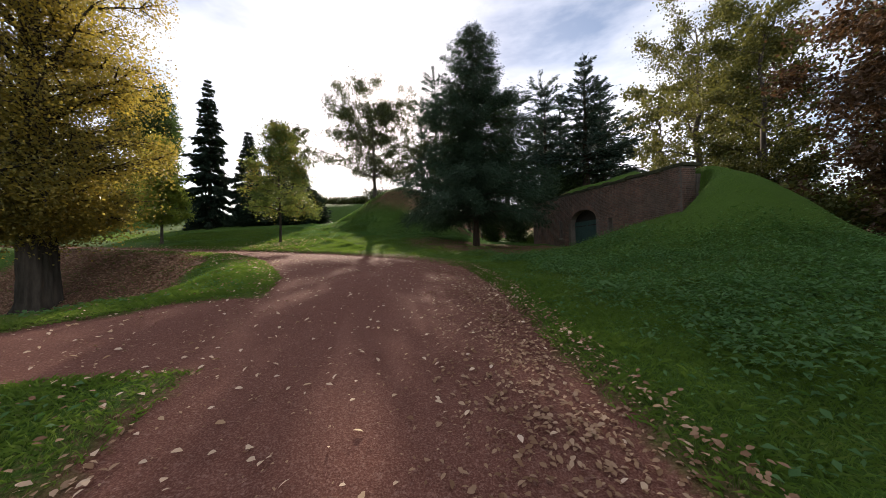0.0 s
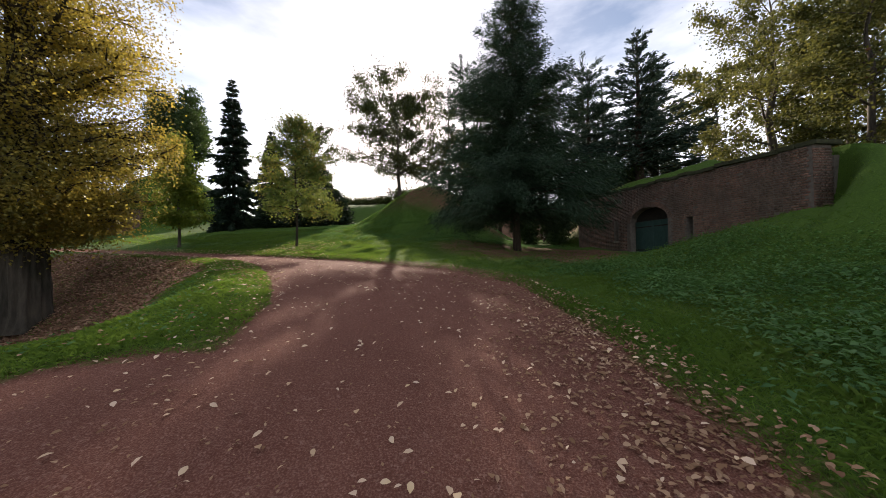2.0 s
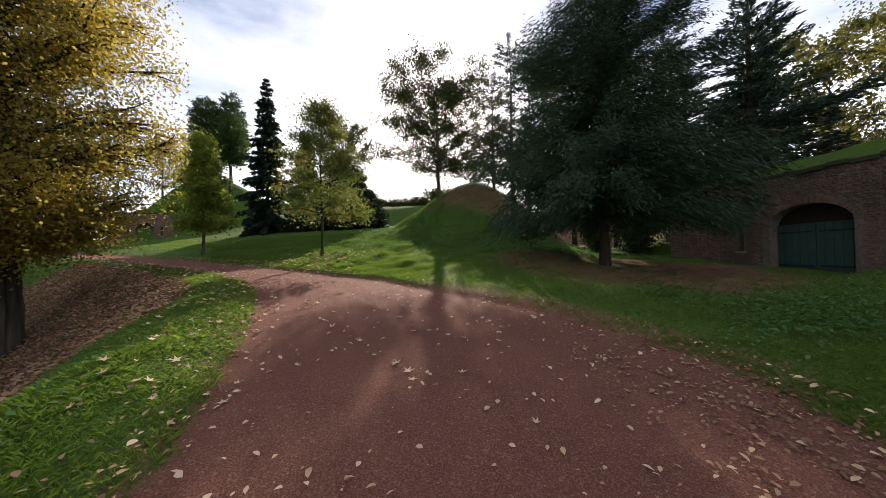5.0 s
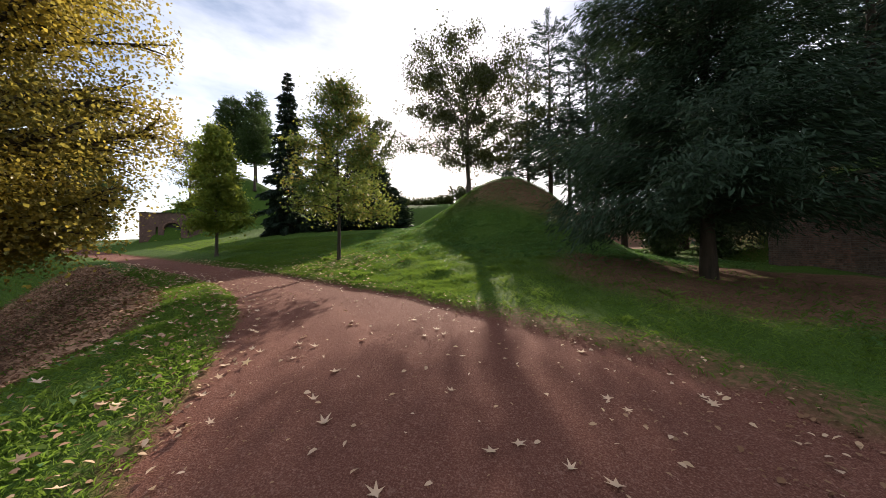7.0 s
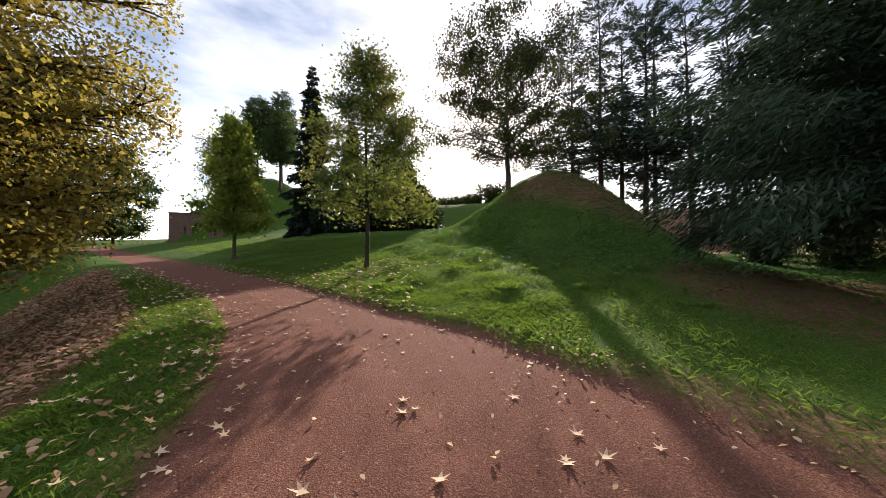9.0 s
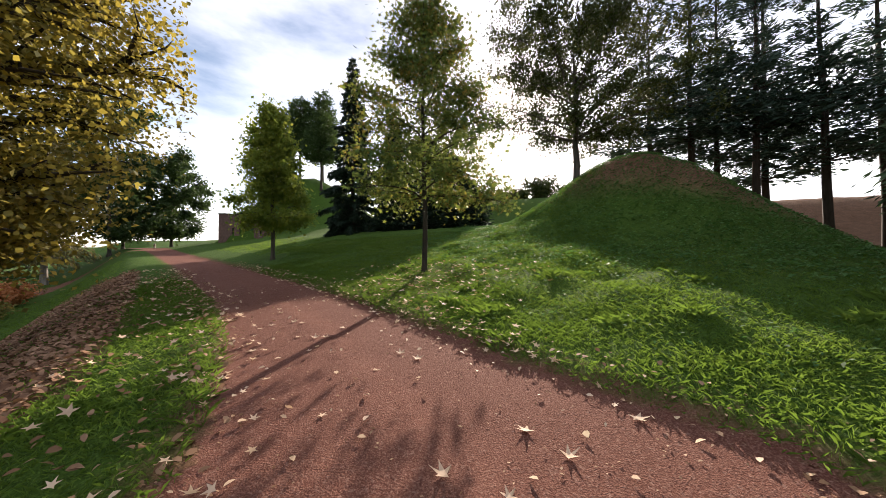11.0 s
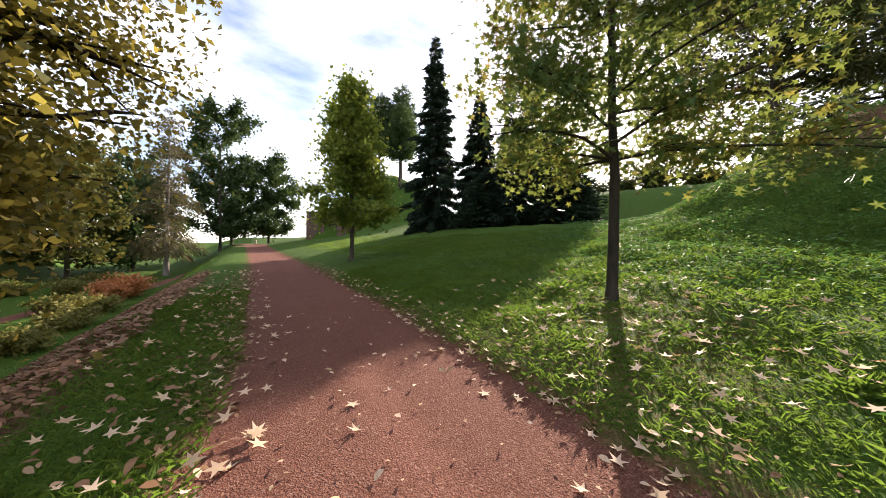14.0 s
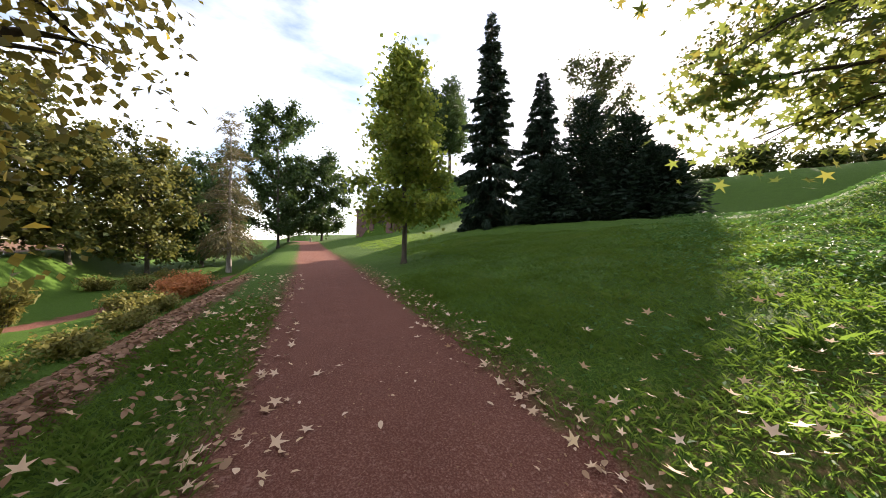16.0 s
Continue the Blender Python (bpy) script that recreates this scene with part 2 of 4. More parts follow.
M_GRIT = leaf_material("stone_chip", [(0.09, 0.038, 0.028), (0.17, 0.075, 0.055), (0.25, 0.125, 0.095), (0.38, 0.25, 0.20)], (0.1, 0.05, 0.04), 0.0, 0.8, 0.8)
M_BRICK = brick_material()
M_MORTAR = plain_material("sooty_mortar", (0.07, 0.058, 0.048), (0.19, 0.16, 0.135), 9)
M_FARBRICK = plain_material("dark_far_brick", (0.07, 0.042, 0.034), (0.19, 0.115, 0.09), 4)
M_GREEN = plain_material("green_door_paint", (0.018, 0.05, 0.045), (0.04, 0.085, 0.075), 5, 0.55, 0.15)
M_IRON = plain_material("dark_iron", (0.02, 0.018, 0.016), (0.06, 0.05, 0.045), 20, 0.6, 0.2, 0.6)
M_CONCRETE = plain_material("pale_concrete", (0.38, 0.35, 0.30), (0.6, 0.57, 0.5), 12)
M_SOIL = plain_material("mossy_soil", (0.018, 0.022, 0.010), (0.06, 0.062, 0.03), 14, 0.95, 0.8)
M_STONE = plain_material("weathered_stone", (0.13, 0.115, 0.095), (0.30, 0.27, 0.23), 6)


# ---- mesh helpers ----
def mesh_object(name, verts, faces, mat, parent=None, label="", smooth=False):
    """One mesh object from arrays: verts (n, 3), faces (m, k) of one size, or a list of rings."""
    me = bpy.data.meshes.new(name)
    verts = np.asarray(verts, np.float32)
    if isinstance(faces, np.ndarray):
        m, k = faces.shape
        me.vertices.add(len(verts))
        me.vertices.foreach_set("co", verts.ravel())
        me.loops.add(m * k)
        me.loops.foreach_set("vertex_index", faces.astype(np.int32).ravel())
        me.polygons.add(m)
        me.polygons.foreach_set("loop_start", np.arange(0, m * k, k, dtype=np.int32))
        me.update(calc_edges=True)
    else:
        me.from_pydata(verts.tolist(), [], faces)
        me.update()
    if smooth:
        me.polygons.foreach_set("use_smooth", np.ones(len(me.polygons), bool))
    me.materials.append(mat)
    ob = new(name, me)
    ob.parent = parent
    if label:
        tagged(ob, label)
    return ob


def part(name, bm, mat, parent, label=""):
    me = bpy.data.meshes.new(name)
    bmesh.ops.recalc_face_normals(bm, faces=bm.faces[:])
    bm.to_mesh(me)
    bm.free()
    me.materials.append(mat)
    ob = new(name, me)
    ob.parent = parent
    if label:
        tagged(ob, label)
    return ob


def box(bm, lo, hi, m=None):
    made = bmesh.ops.create_cube(bm, size=1.0)["verts"]
    for v in made:
        v.co = Vector([lo[k] + (v.co[k] + 0.5) * (hi[k] - lo[k]) for k in range(3)])
    if m is not None:
        bmesh.ops.transform(bm, matrix=m, verts=made)
    return made


def smooth(a, b, x):
    t = np.clip((np.asarray(x, float) - a) / (b - a), 0, 1)
    return t * t * (3 - 2 * t)


# ---- the plan: paths and terrain ----
# centre of the red path with its half width
WAY = np.array([(1.6, -45, 1.75), (0.7, -12, 1.8), (-0.03, 0, 1.82), (-0.5, 3.15, 1.95), (-1.15, 6.6, 2.5), (-1.8, 9.15, 2.72), (-3.1, 11.0, 2.6), (-4.65, 12.5, 2.25),
                (-6.55, 14.2, 1.88), (-8.5, 15.45, 1.48), (-10.75, 16.75, 1.3), (-14.0, 18.2, 1.25), (-18.85, 20.1, 1.22), (-26.2, 22.9, 1.15), (-36, 26.4, 1.15), (-46.9, 30.4, 1.2),
                (-66, 37.5, 1.5), (-100, 47.2, 1.9)])
SIDE = np.array([(-1.5, 4.9, 1.6), (-3.7, 4.3, 1.6), (-5.4, 3.0, 1.0), (-9.5, 1.5, 1.0), (-18, -1.5, 1.1), (-40, -8, 1.2)])
FAR_SIDE = np.array([(-64, 37, 1.0), (-58, 29, 0.9), (-46, 21, 0.8), (-38, 14, 0.7), (-30, 2, 0.7)])


def along(way, x, y):
    """Distance beyond the edge of a way (negative on it), and which side: +1 to the right of the walk."""
    best, side = np.full(x.shape, 1e9), np.zeros(x.shape)
    for (ax, ay, aw), (bx, by, bw) in zip(way[:-1], way[1:]):
        dx, dy = bx - ax, by - ay
        t = np.clip(((x - ax) * dx + (y - ay) * dy) / (dx * dx + dy * dy), 0, 1)
        d = np.hypot(x - ax - t * dx, y - ay - t * dy) - (aw + t * (bw - aw))
        s = np.where((x - ax) * dy - (y - ay) * dx > 0, 1.0, -1.0)
        near = d < best
        best, side = np.where(near, d, best), np.where(near, s, side)
    return best, side


WALL_A, WALL_D = np.array((9.65, 12.6)), np.array((-0.187, 0.982))
WALL_N = np.array((0.982, 0.187))     # away from the path, into the hill
WALL_LEN = 13.0


def wall_top(u):
    return 4.7 + 0.03 * np.clip(u, 0, 13)


def height(x, y):
    x, y = np.asarray(x, float), np.asarray(y, float)
    w = 0.9 * y - 0.25 * x
    z = np.interp(w, (-40, -8, 0, 4, 8, 12, 16, 20, 28, 52, 90, 300), (-3.2, -0.9, 0.0, 0.45, 0.88, 1.25, 1.58, 1.86, 2.4, 4.0, 5.4, 6.0))
    d, side = along(WAY, x, y)
    d2, _ = along(SIDE, x, y)
    d0 = np.maximum(d, 0)
    # grassy bank and plateau on the outer side of the bend
    bank = np.where(side > 0, np.minimum(d0 / 13.5, 1) * smooth(9, 17, y) * smooth(5, -6, x), 0)
    z = z + 1.9 * bank
    # low bank towards the casemate
    z = z + np.where(side > 0, 0.5 * smooth(0.3, 7, d0) * smooth(14, 6, y), 0)
    # hollow on the inner side of the bend
    drop = np.where(side < 0, smooth(1.0, 6.5, d0), 0) * smooth(0.2, 4.0, d2) * smooth(3.5, 8, y + 0.15 * x + 2)
    rise = np.where(side < 0, smooth(20, 40, d0), 0)
    z = z - 2.9 * drop + 3.2 * rise * drop
    # round mound with the oak
    r = np.hypot((x + 3.8), (y - 34.2) * np.where(y < 34.2, 0.76, 0.95))
    z = z + 4.05 * (0.5 * (1 + np.cos(np.pi * np.minimum(r / 8.9, 1)))) ** 0.98
    # ridge behind the plateau
    z = z + 4.6 * smooth(44, 58, y) * smooth(-44, -26, x)
    # earth heaped against the near end of the wall
    u = (x - WALL_A[0]) * WALL_D[0] + (y - WALL_A[1]) * WALL_D[1]
    v = (x - WALL_A[0]) * WALL_N[0] + (y - WALL_A[1]) * WALL_N[1]
    z = z + 1.75 * smooth(5.6, -0.6, u) * smooth(-6.0, -0.2, v) * smooth(-6.5, -0.5, u) * smooth(7, 0.5, v)
    # earth over the casemate
    top = wall_top(u) + 0.02 + 1.35 * smooth(0.3, 4.2, v) * smooth(0.3, 3.5, u)
    over = smooth(-4.5, 0.3, u) * smooth(25, 13, u)
    front = smooth(0.68 - 4.0 * smooth(-0.05, -2.0, u) - 3.0 * smooth(13.0, 17.0, u), 0.88 + 5.0 * smooth(13.0, 17.0, u), v)
    back = smooth(6.5 + 6 * smooth(3, 10, u), 0.9 + 5 * smooth(3, 10, u), v)
    z = z + np.maximum(top - z, 0) * over * front * back
    # second casemate beside the far stretch of the path
    uu, vv = (x + 57.0) * 0.9 + (y - 41.2) * 0.43, -(x + 57.0) * 0.43 + (y - 41.2) * 0.9
    far = 4.3 * smooth(0.7, 0.95, vv) * smooth(-0.3, 1.0, uu) * smooth(22, 9.5, uu) * smooth(25, 12, vv)
    z = z + far + 5.2 * smooth(0.6, 8, vv) * smooth(0, 7, uu) * smooth(30, 14, uu) * smooth(28, 14, vv)
    # grassy hill that carries on behind the second casemate
    hill = np.hypot((x + 45.5) * 0.8, y - 49.0)
    z = z + 1.7 * (0.5 * (1 + np.cos(np.pi * np.minimum(hill / 10.5, 1)))) * smooth(0.7, 4.0, np.where(uu < 9.2, vv, 9.0))
    # gentle unevenness off the paths
    rough = 0.05 * np.sin(1.7 * x + 0.6 * y) * np.sin(1.3 * y - 0.5 * x) + 0.03 * np.sin(3.9 * x + 1.0) * np.sin(3.3 * y + 2)
    z = z + rough * smooth(0.0, 2.0, np.minimum(d, d2))
    # the path lies a little lower than the turf
    z = z - np.where(side > 0, 0.09, 0.05) * smooth(0.12, -0.12, np.minimum(d, d2))
    return z


def spot(x, y, lift=0.0):
    return Vector((x, y, float(height(np.array([x]), np.array([y]))[0]) + lift))


def edge_of_paths(x, y):
    return np.minimum(np.minimum(along(WAY, x, y)[0], along(SIDE, x, y)[0]), along(FAR_SIDE, x, y)[0])


def litter(x, y):
    """How thickly dead leaves cover the ground."""
    d, side = along(WAY, x, y)
    late = smooth(9, 14, y)
    hollow = np.where(side < 0, smooth(1.7 - 0.85 * late, 3.0 - 1.5 * late, d) * smooth(13, 8, d), 0) * smooth(4.5, 7.5, y) * smooth(-29, -22, x) * 0.95
    verge = smooth(0.9, 0.1, d) * 0.42
    under_yew = smooth(6.5, 3.0, np.hypot(x - 2.6, y - 19.0)) * 0.9
    woods = smooth(3, 12, x + 0.3 * (y - 26)) * smooth(22, 28, y) * 0.8
    gum = smooth(3.4, 1.0, np.hypot(x + 10.9, y - 19.6)) * 0.45
    right = smooth(11, 16, x) * smooth(14, 9, y) * 0.8
    shade = np.where(side < 0, smooth(23, 29, d), 0) * smooth(20, 6, y + 0.25 * (x + 60)) * 0.85
    knoll = smooth(10.5, 4.5, np.hypot(x + 2.2, y - 34.6)) * 0.8
    worn = smooth(1.6, 0.2, d) * (side > 0) * smooth(7, 11, y) * smooth(17, 14, y) * 0.6
    return np.clip(np.maximum.reduce([hollow, verge, under_yew, woods, gum, right, knoll, worn, shade]), 0, 1)


def spread(lo, hi, near_lo, near_hi, fine, growth):
    a = list(np.arange(near_lo, near_hi + 1e-6, fine))
    step = fine
    while a[-1] < hi:
        step *= growth
        a.append(min(hi, a[-1] + step))
    step = fine
    while a[0] > lo:
        step *= growth
        a.insert(0, max(lo, a[0] - step))
    return np.array(a)


gx, gy = spread(-900, 900, -24, 13, 0.16, 1.09), spread(-700, 1100, -4, 27, 0.16, 1.09)
GX, GY = np.meshgrid(gx, gy)
GZ = height(GX, GY)
verts = np.stack([GX, GY, GZ], -1).reshape(-1, 3)
nx, ny = len(gx), len(gy)
idx = np.arange(nx * ny).reshape(ny, nx)
quads = np.stack([idx[:-1, :-1], idx[:-1, 1:], idx[1:, 1:], idx[1:, :-1]], -1).reshape(-1, 4)
edge_v = edge_of_paths(GX, GY).reshape(-1)
litter_v = litter(GX, GY).reshape(-1)
on_path = (edge_v[quads].mean(1) < 0)


def ground_part(name, chosen, label, category):
    used, inv = np.unique(chosen, return_inverse=True)
    ob = mesh_object(name, verts[used], inv.reshape(-1, 4), M_GROUND, smooth=True)
    for key, values in (("path_edge", edge_v), ("litter", litter_v)):
        a = ob.data.attributes.new(key, "FLOAT", "POINT")
        a.data.foreach_set("value", values[used].astype(np.float32))
    return tagged(ob, label, category, kind="structure")


ground_part("ground", quads[~on_path], "uneven green turf with brown leaf litter in the hollow", "ground")
ground_part("path", quads[on_path], "red crushed-stone footpath, compacted, strewn with fallen leaves", "path")


# ---- plants ----
def frames_for(rng, count, tilt):
    """Random turns: two axes of a leaf, tilted from the horizontal by up to tilt radians."""
    a, b = rng.uniform(0, 2 * np.pi, count), rng.uniform(-tilt, tilt, count)
    c = rng.uniform(-tilt, tilt, count)
    e1 = np.stack([np.cos(a) * np.cos(b), np.sin(a) * np.cos(b), np.sin(b)], -1)
    side = np.stack([-np.sin(a), np.cos(a), np.zeros(count)], -1)
    up = np.cross(e1, side)
    e2 = side * np.cos(c)[:, None] + up * np.sin(c)[:, None]
    return e1, e2


def cards(centres, e1, e2, length, width, fold=0.15):
    """Pointed leaves of four corners, a little folded."""
    n = len(centres)
    e3 = np.cross(e1, e2)
    L, W = np.broadcast_to(length, n)[:, None], np.broadcast_to(width, n)[:, None]
    v = np.stack([centres - e1 * L / 2, centres + e2 * W / 2 + e3 * W * fold, centres + e1 * L / 2, centres - e2 * W / 2 + e3 * W * fold], 1).reshape(-1, 3)
    return v, np.arange(4 * n).reshape(n, 4)


def ovals(centres, e1, e2, length, width, fold=0.15):
    """Rounded leaves of seven corners with a short stalk end, curled up at the rim."""
    n = len(centres)
    e3 = np.cross(e1, e2)
    L, W = np.broadcast_to(length, n)[:, None], np.broadcast_to(width, n)[:, None]
    outline = [(-0.56, 0.03), (-0.30, 0.40), (0.05, 0.50), (0.34, 0.26), (0.54, 0.0), (0.22, -0.42), (-0.22, -0.46)]
    v = np.stack([centres + e1 * L * a + e2 * W * b + e3 * W * fold * (abs(b) * 2 + a * a) for a, b in outline], 1).reshape(-1, 3)
    return v, np.arange(7 * n).reshape(n, 7)


STAR = [(math.cos(a) * r, math.sin(a) * r) for a, r in
        [(math.radians(d), r) for d, r in ((-180, 0.28), (-128, 0.80), (-98, 0.34), (-62, 0.98), (-30, 0.36), (0, 1.08), (30, 0.36), (62, 0.98), (98, 0.34), (128, 0.80))]]


def stars(centres, e1, e2, size, curl=0.2):
    """Five-lobed leaves."""
    n = len(centres)
    e3 = np.cross(e1, e2)
    S = np.broadcast_to(size, n)[:, None]
    ring = [centres + (e1 * px + e2 * py + e3 * curl * (px * px + py * py) * 0.5) * S for px, py in STAR]
    v = np.stack(ring, 1).reshape(-1, 3)
    return v, np.arange(len(STAR) * n).reshape(n, len(STAR))


def tube(points, radii, sides):
    points, radii = np.asarray(points, float), np.asarray(radii, float)
    d = np.gradient(points, axis=0)
    d /= np.linalg.norm(d, axis=1)[:, None] + 1e-9
    ref = np.where(np.abs(d[:, 2:3]) > 0.9, (1.0, 0, 0), (0, 0, 1.0))
    a = np.cross(d, ref)
    a /= np.linalg.norm(a, axis=1)[:, None] + 1e-9
    b = np.cross(d, a)
    t = np.linspace(0, 2 * np.pi, sides, endpoint=False)
    v = points[:, None] + radii[:, None, None] * (np.cos(t)[None, :, None] * a[:, None] + np.sin(t)[None, :, None] * b[:, None])
    n = len(points)
    i = np.arange(n * sides).reshape(n, sides)
    j = np.roll(i, -1, axis=1)
    f = np.stack([i[:-1], j[:-1], j[1:], i[1:]], -1).reshape(-1, 4)
    return v.reshape(-1, 3), f


def joined(pieces):
    vs, fs, k = [], [], 0
    for v, f in pieces:
        vs.append(v)
        fs.append(f + k)
        k += len(v)
    return np.concatenate(vs), np.concatenate(fs)


def limb(rng, start, heading, length, sag, steps=6, wobble=0.08):
    """A bough: a polyline that leaves start along heading and bends by sag (minus: droops)."""
    pts, p, h = [np.array(start, float)], np.array(start, float), np.array(heading, float)
    for k in range(steps):
        h = h + np.array((rng.normal(0, wobble), rng.normal(0, wobble), sag / steps + rng.normal(0, wobble * 0.6)))
        h = h / np.linalg.norm(h)
        p = p + h * length / steps
        pts.append(p)
    return np.array(pts)


def tree(name, label, x, y, tall, girth, crown_low, reach, leaf, seed, bark=M_BARK, leaves=6000, size=0.12, narrow=0.6, limbs=26, rise=0.5, sag=0.1,
         spread_r=0.45, lean=(0, 0), star=False, flare=1.5, tilt=1.2, twigs=4, group="", category="tree", lift=-0.15, trunk_top=0.92, ribs=0.0, clumps=0, hang=0.0, low_bias=1.0, widest=0.0):
    """A broad-leaved tree: trunk, boughs, twigs, and a crown of single leaves round them.
    reach: crown radius as a function of the height fraction in the crown."""
    rng = np.random.default_rng(seed)
    base = np.array(spot(x, y, lift))
    holder = tagged(new(name), label, category, group)
    holder.location = base
    h = np.linspace(0, 1, 9)
    top = np.array((lean[0], lean[1], tall * trunk_top))
    spine = h[:, None] * top + np.stack([rng.normal(0, 0.012 * tall, 9) * h * (h < 1), rng.normal(0, 0.012 * tall, 9) * h * (h < 1), np.zeros(9)], -1)
    spine = np.concatenate([spine[:1], spine[:1] + (spine[1:2] - spine[:1]) * 0.25, spine[1:]])
    hh = np.concatenate([h[:1], [h[1] * 0.25], h[1:]])
    rad = girth / 2 * ((1 - hh) ** 0.8 + 0.06)
    rad[0] *= flare
    tv, tf = tube(spine, rad, 40 if ribs else 14) if not ribs else tube(np.stack([np.interp(np.linspace(0, 1, 90), hh, spine[:, c]) for c in range(3)], -1), np.interp(np.linspace(0, 1, 90), hh, rad), 64)
    if ribs:
        ang = np.tile(np.arange(64) * 2 * np.pi / 64, 90)
        up_ = tv[:, 2]
        ridge = np.sin(11 * ang + 1.5 * np.sin(0.9 * up_) + 0.6 * np.sin(3.1 * up_)) + 0.7 * np.sin(23 * ang + 2.0 * np.sin(1.3 * up_ + 1))
        foot = np.sin(5 * ang + 0.7) * np.exp(-up_ / 1.2)
        ctr = np.repeat(np.stack([np.interp(np.linspace(0, 1, 90), hh, spine[:, c]) for c in range(3)], -1), 64, axis=0)
        tv = ctr + (tv - ctr) * (1 + ribs * ridge + 0.14 * foot)[:, None]
    wood, anchors, weights = [(tv, tf)], [], []
    for k in range(limbs):
        f = ((k + rng.uniform(0, 1)) / limbs) ** low_bias
        at = crown_low + f * (tall * trunk_top - crown_low) * 0.98
        at = at - (0.12 * tall * (1 - f) if rise > 0.4 else 0)
        at = max(at, crown_low * 0.85)
        s = np.array([np.interp(at, spine[:, 2], spine[:, c]) for c in range(3)])
        s[2] = at
        a = k * 2.4 + rng.uniform(-0.5, 0.5)
        out = reach(f) * rng.uniform(0.72, 1.1)
        up = rise * (0.6 + 0.8 * f) * rng.uniform(0.7, 1.25)
        pts = limb(rng, s, (math.cos(a), math.sin(a), up), out * math.hypot(1, up * 0.7), sag)
        if widest:
            far = np.hypot(pts[:, 0], pts[:, 1])
            pts[:, :2] *= np.where(far > 0.9 * widest, 0.9 * widest / far, 1.0)[:, None]
        r0 = girth * 0.2 * (1 - 0.75 * f)
        wood.append(tube(pts, np.linspace(r0, 0.008, len(pts)), 5))
        for j in range(2, len(pts)):
            anchors.append(pts[j])
            weights.append(0.6 + out * 0.1 * j)
        for q in range(twigs):
            j = rng.integers(1, len(pts) - 1)
            b = a + rng.uniform(-1.2, 1.2)
            tw = limb(rng, pts[j], (math.cos(b), math.sin(b), rng.uniform(-0.3, 0.8) * rise + 0.1), out * rng.uniform(0.25, 0.5), sag, 4, 0.12)
            if widest:
                far = np.hypot(tw[:, 0], tw[:, 1])
                tw[:, :2] *= np.where(far > 0.95 * widest, 0.95 * widest / far, 1.0)[:, None]
            wood.append(tube(tw, np.linspace(r0 * 0.35, 0.005, len(tw)), 3))
            for j in range(1, len(tw)):
                anchors.append(tw[j])
                weights.append(1.0)
    v, f = joined(wood)
    mesh_object("trunk", v, f, bark, holder, smooth=True)
    anchors, weights = np.array(anchors), np.array(weights)
    if clumps:
        chosen = rng.choice(len(anchors), min(clumps, len(anchors)), replace=False, p=weights / weights.sum())
        anchors, weights = anchors[chosen], rng.uniform(0.4, 1.6, len(chosen))
    pick = rng.choice(len(anchors), leaves, p=weights / weights.sum())
    c = anchors[pick] + rng.normal(0, 1, (leaves, 3)) * spread_r * rng.uniform(0.3, 1.15, (leaves, 1))
    if widest:
        out_r = np.hypot(c[:, 0], c[:, 1])
        c[:, :2] *= np.where(out_r > widest, widest / out_r * rng.uniform(0.8, 1.0, leaves), 1.0)[:, None]
    e1, e2 = frames_for(rng, leaves, tilt)
    if hang:
        e1 = e1 + np.array((0, 0, -hang)) * rng.uniform(0.3, 1.2, (leaves, 1))
        e1 /= np.linalg.norm(e1, axis=1)[:, None]
        e2 = e2 - e1 * (e1 * e2).sum(1)[:, None]
        e2 /= np.linalg.norm(e2, axis=1)[:, None] + 1e-9
    sz = size * rng.uniform(0.6, 1.3, leaves)
    v, f = stars(c, e1, e2, sz * 0.6) if star else cards(c, e1, e2, sz * 1.25, sz)
    mesh_object("crown", v, f, leaf, holder)
    return holder


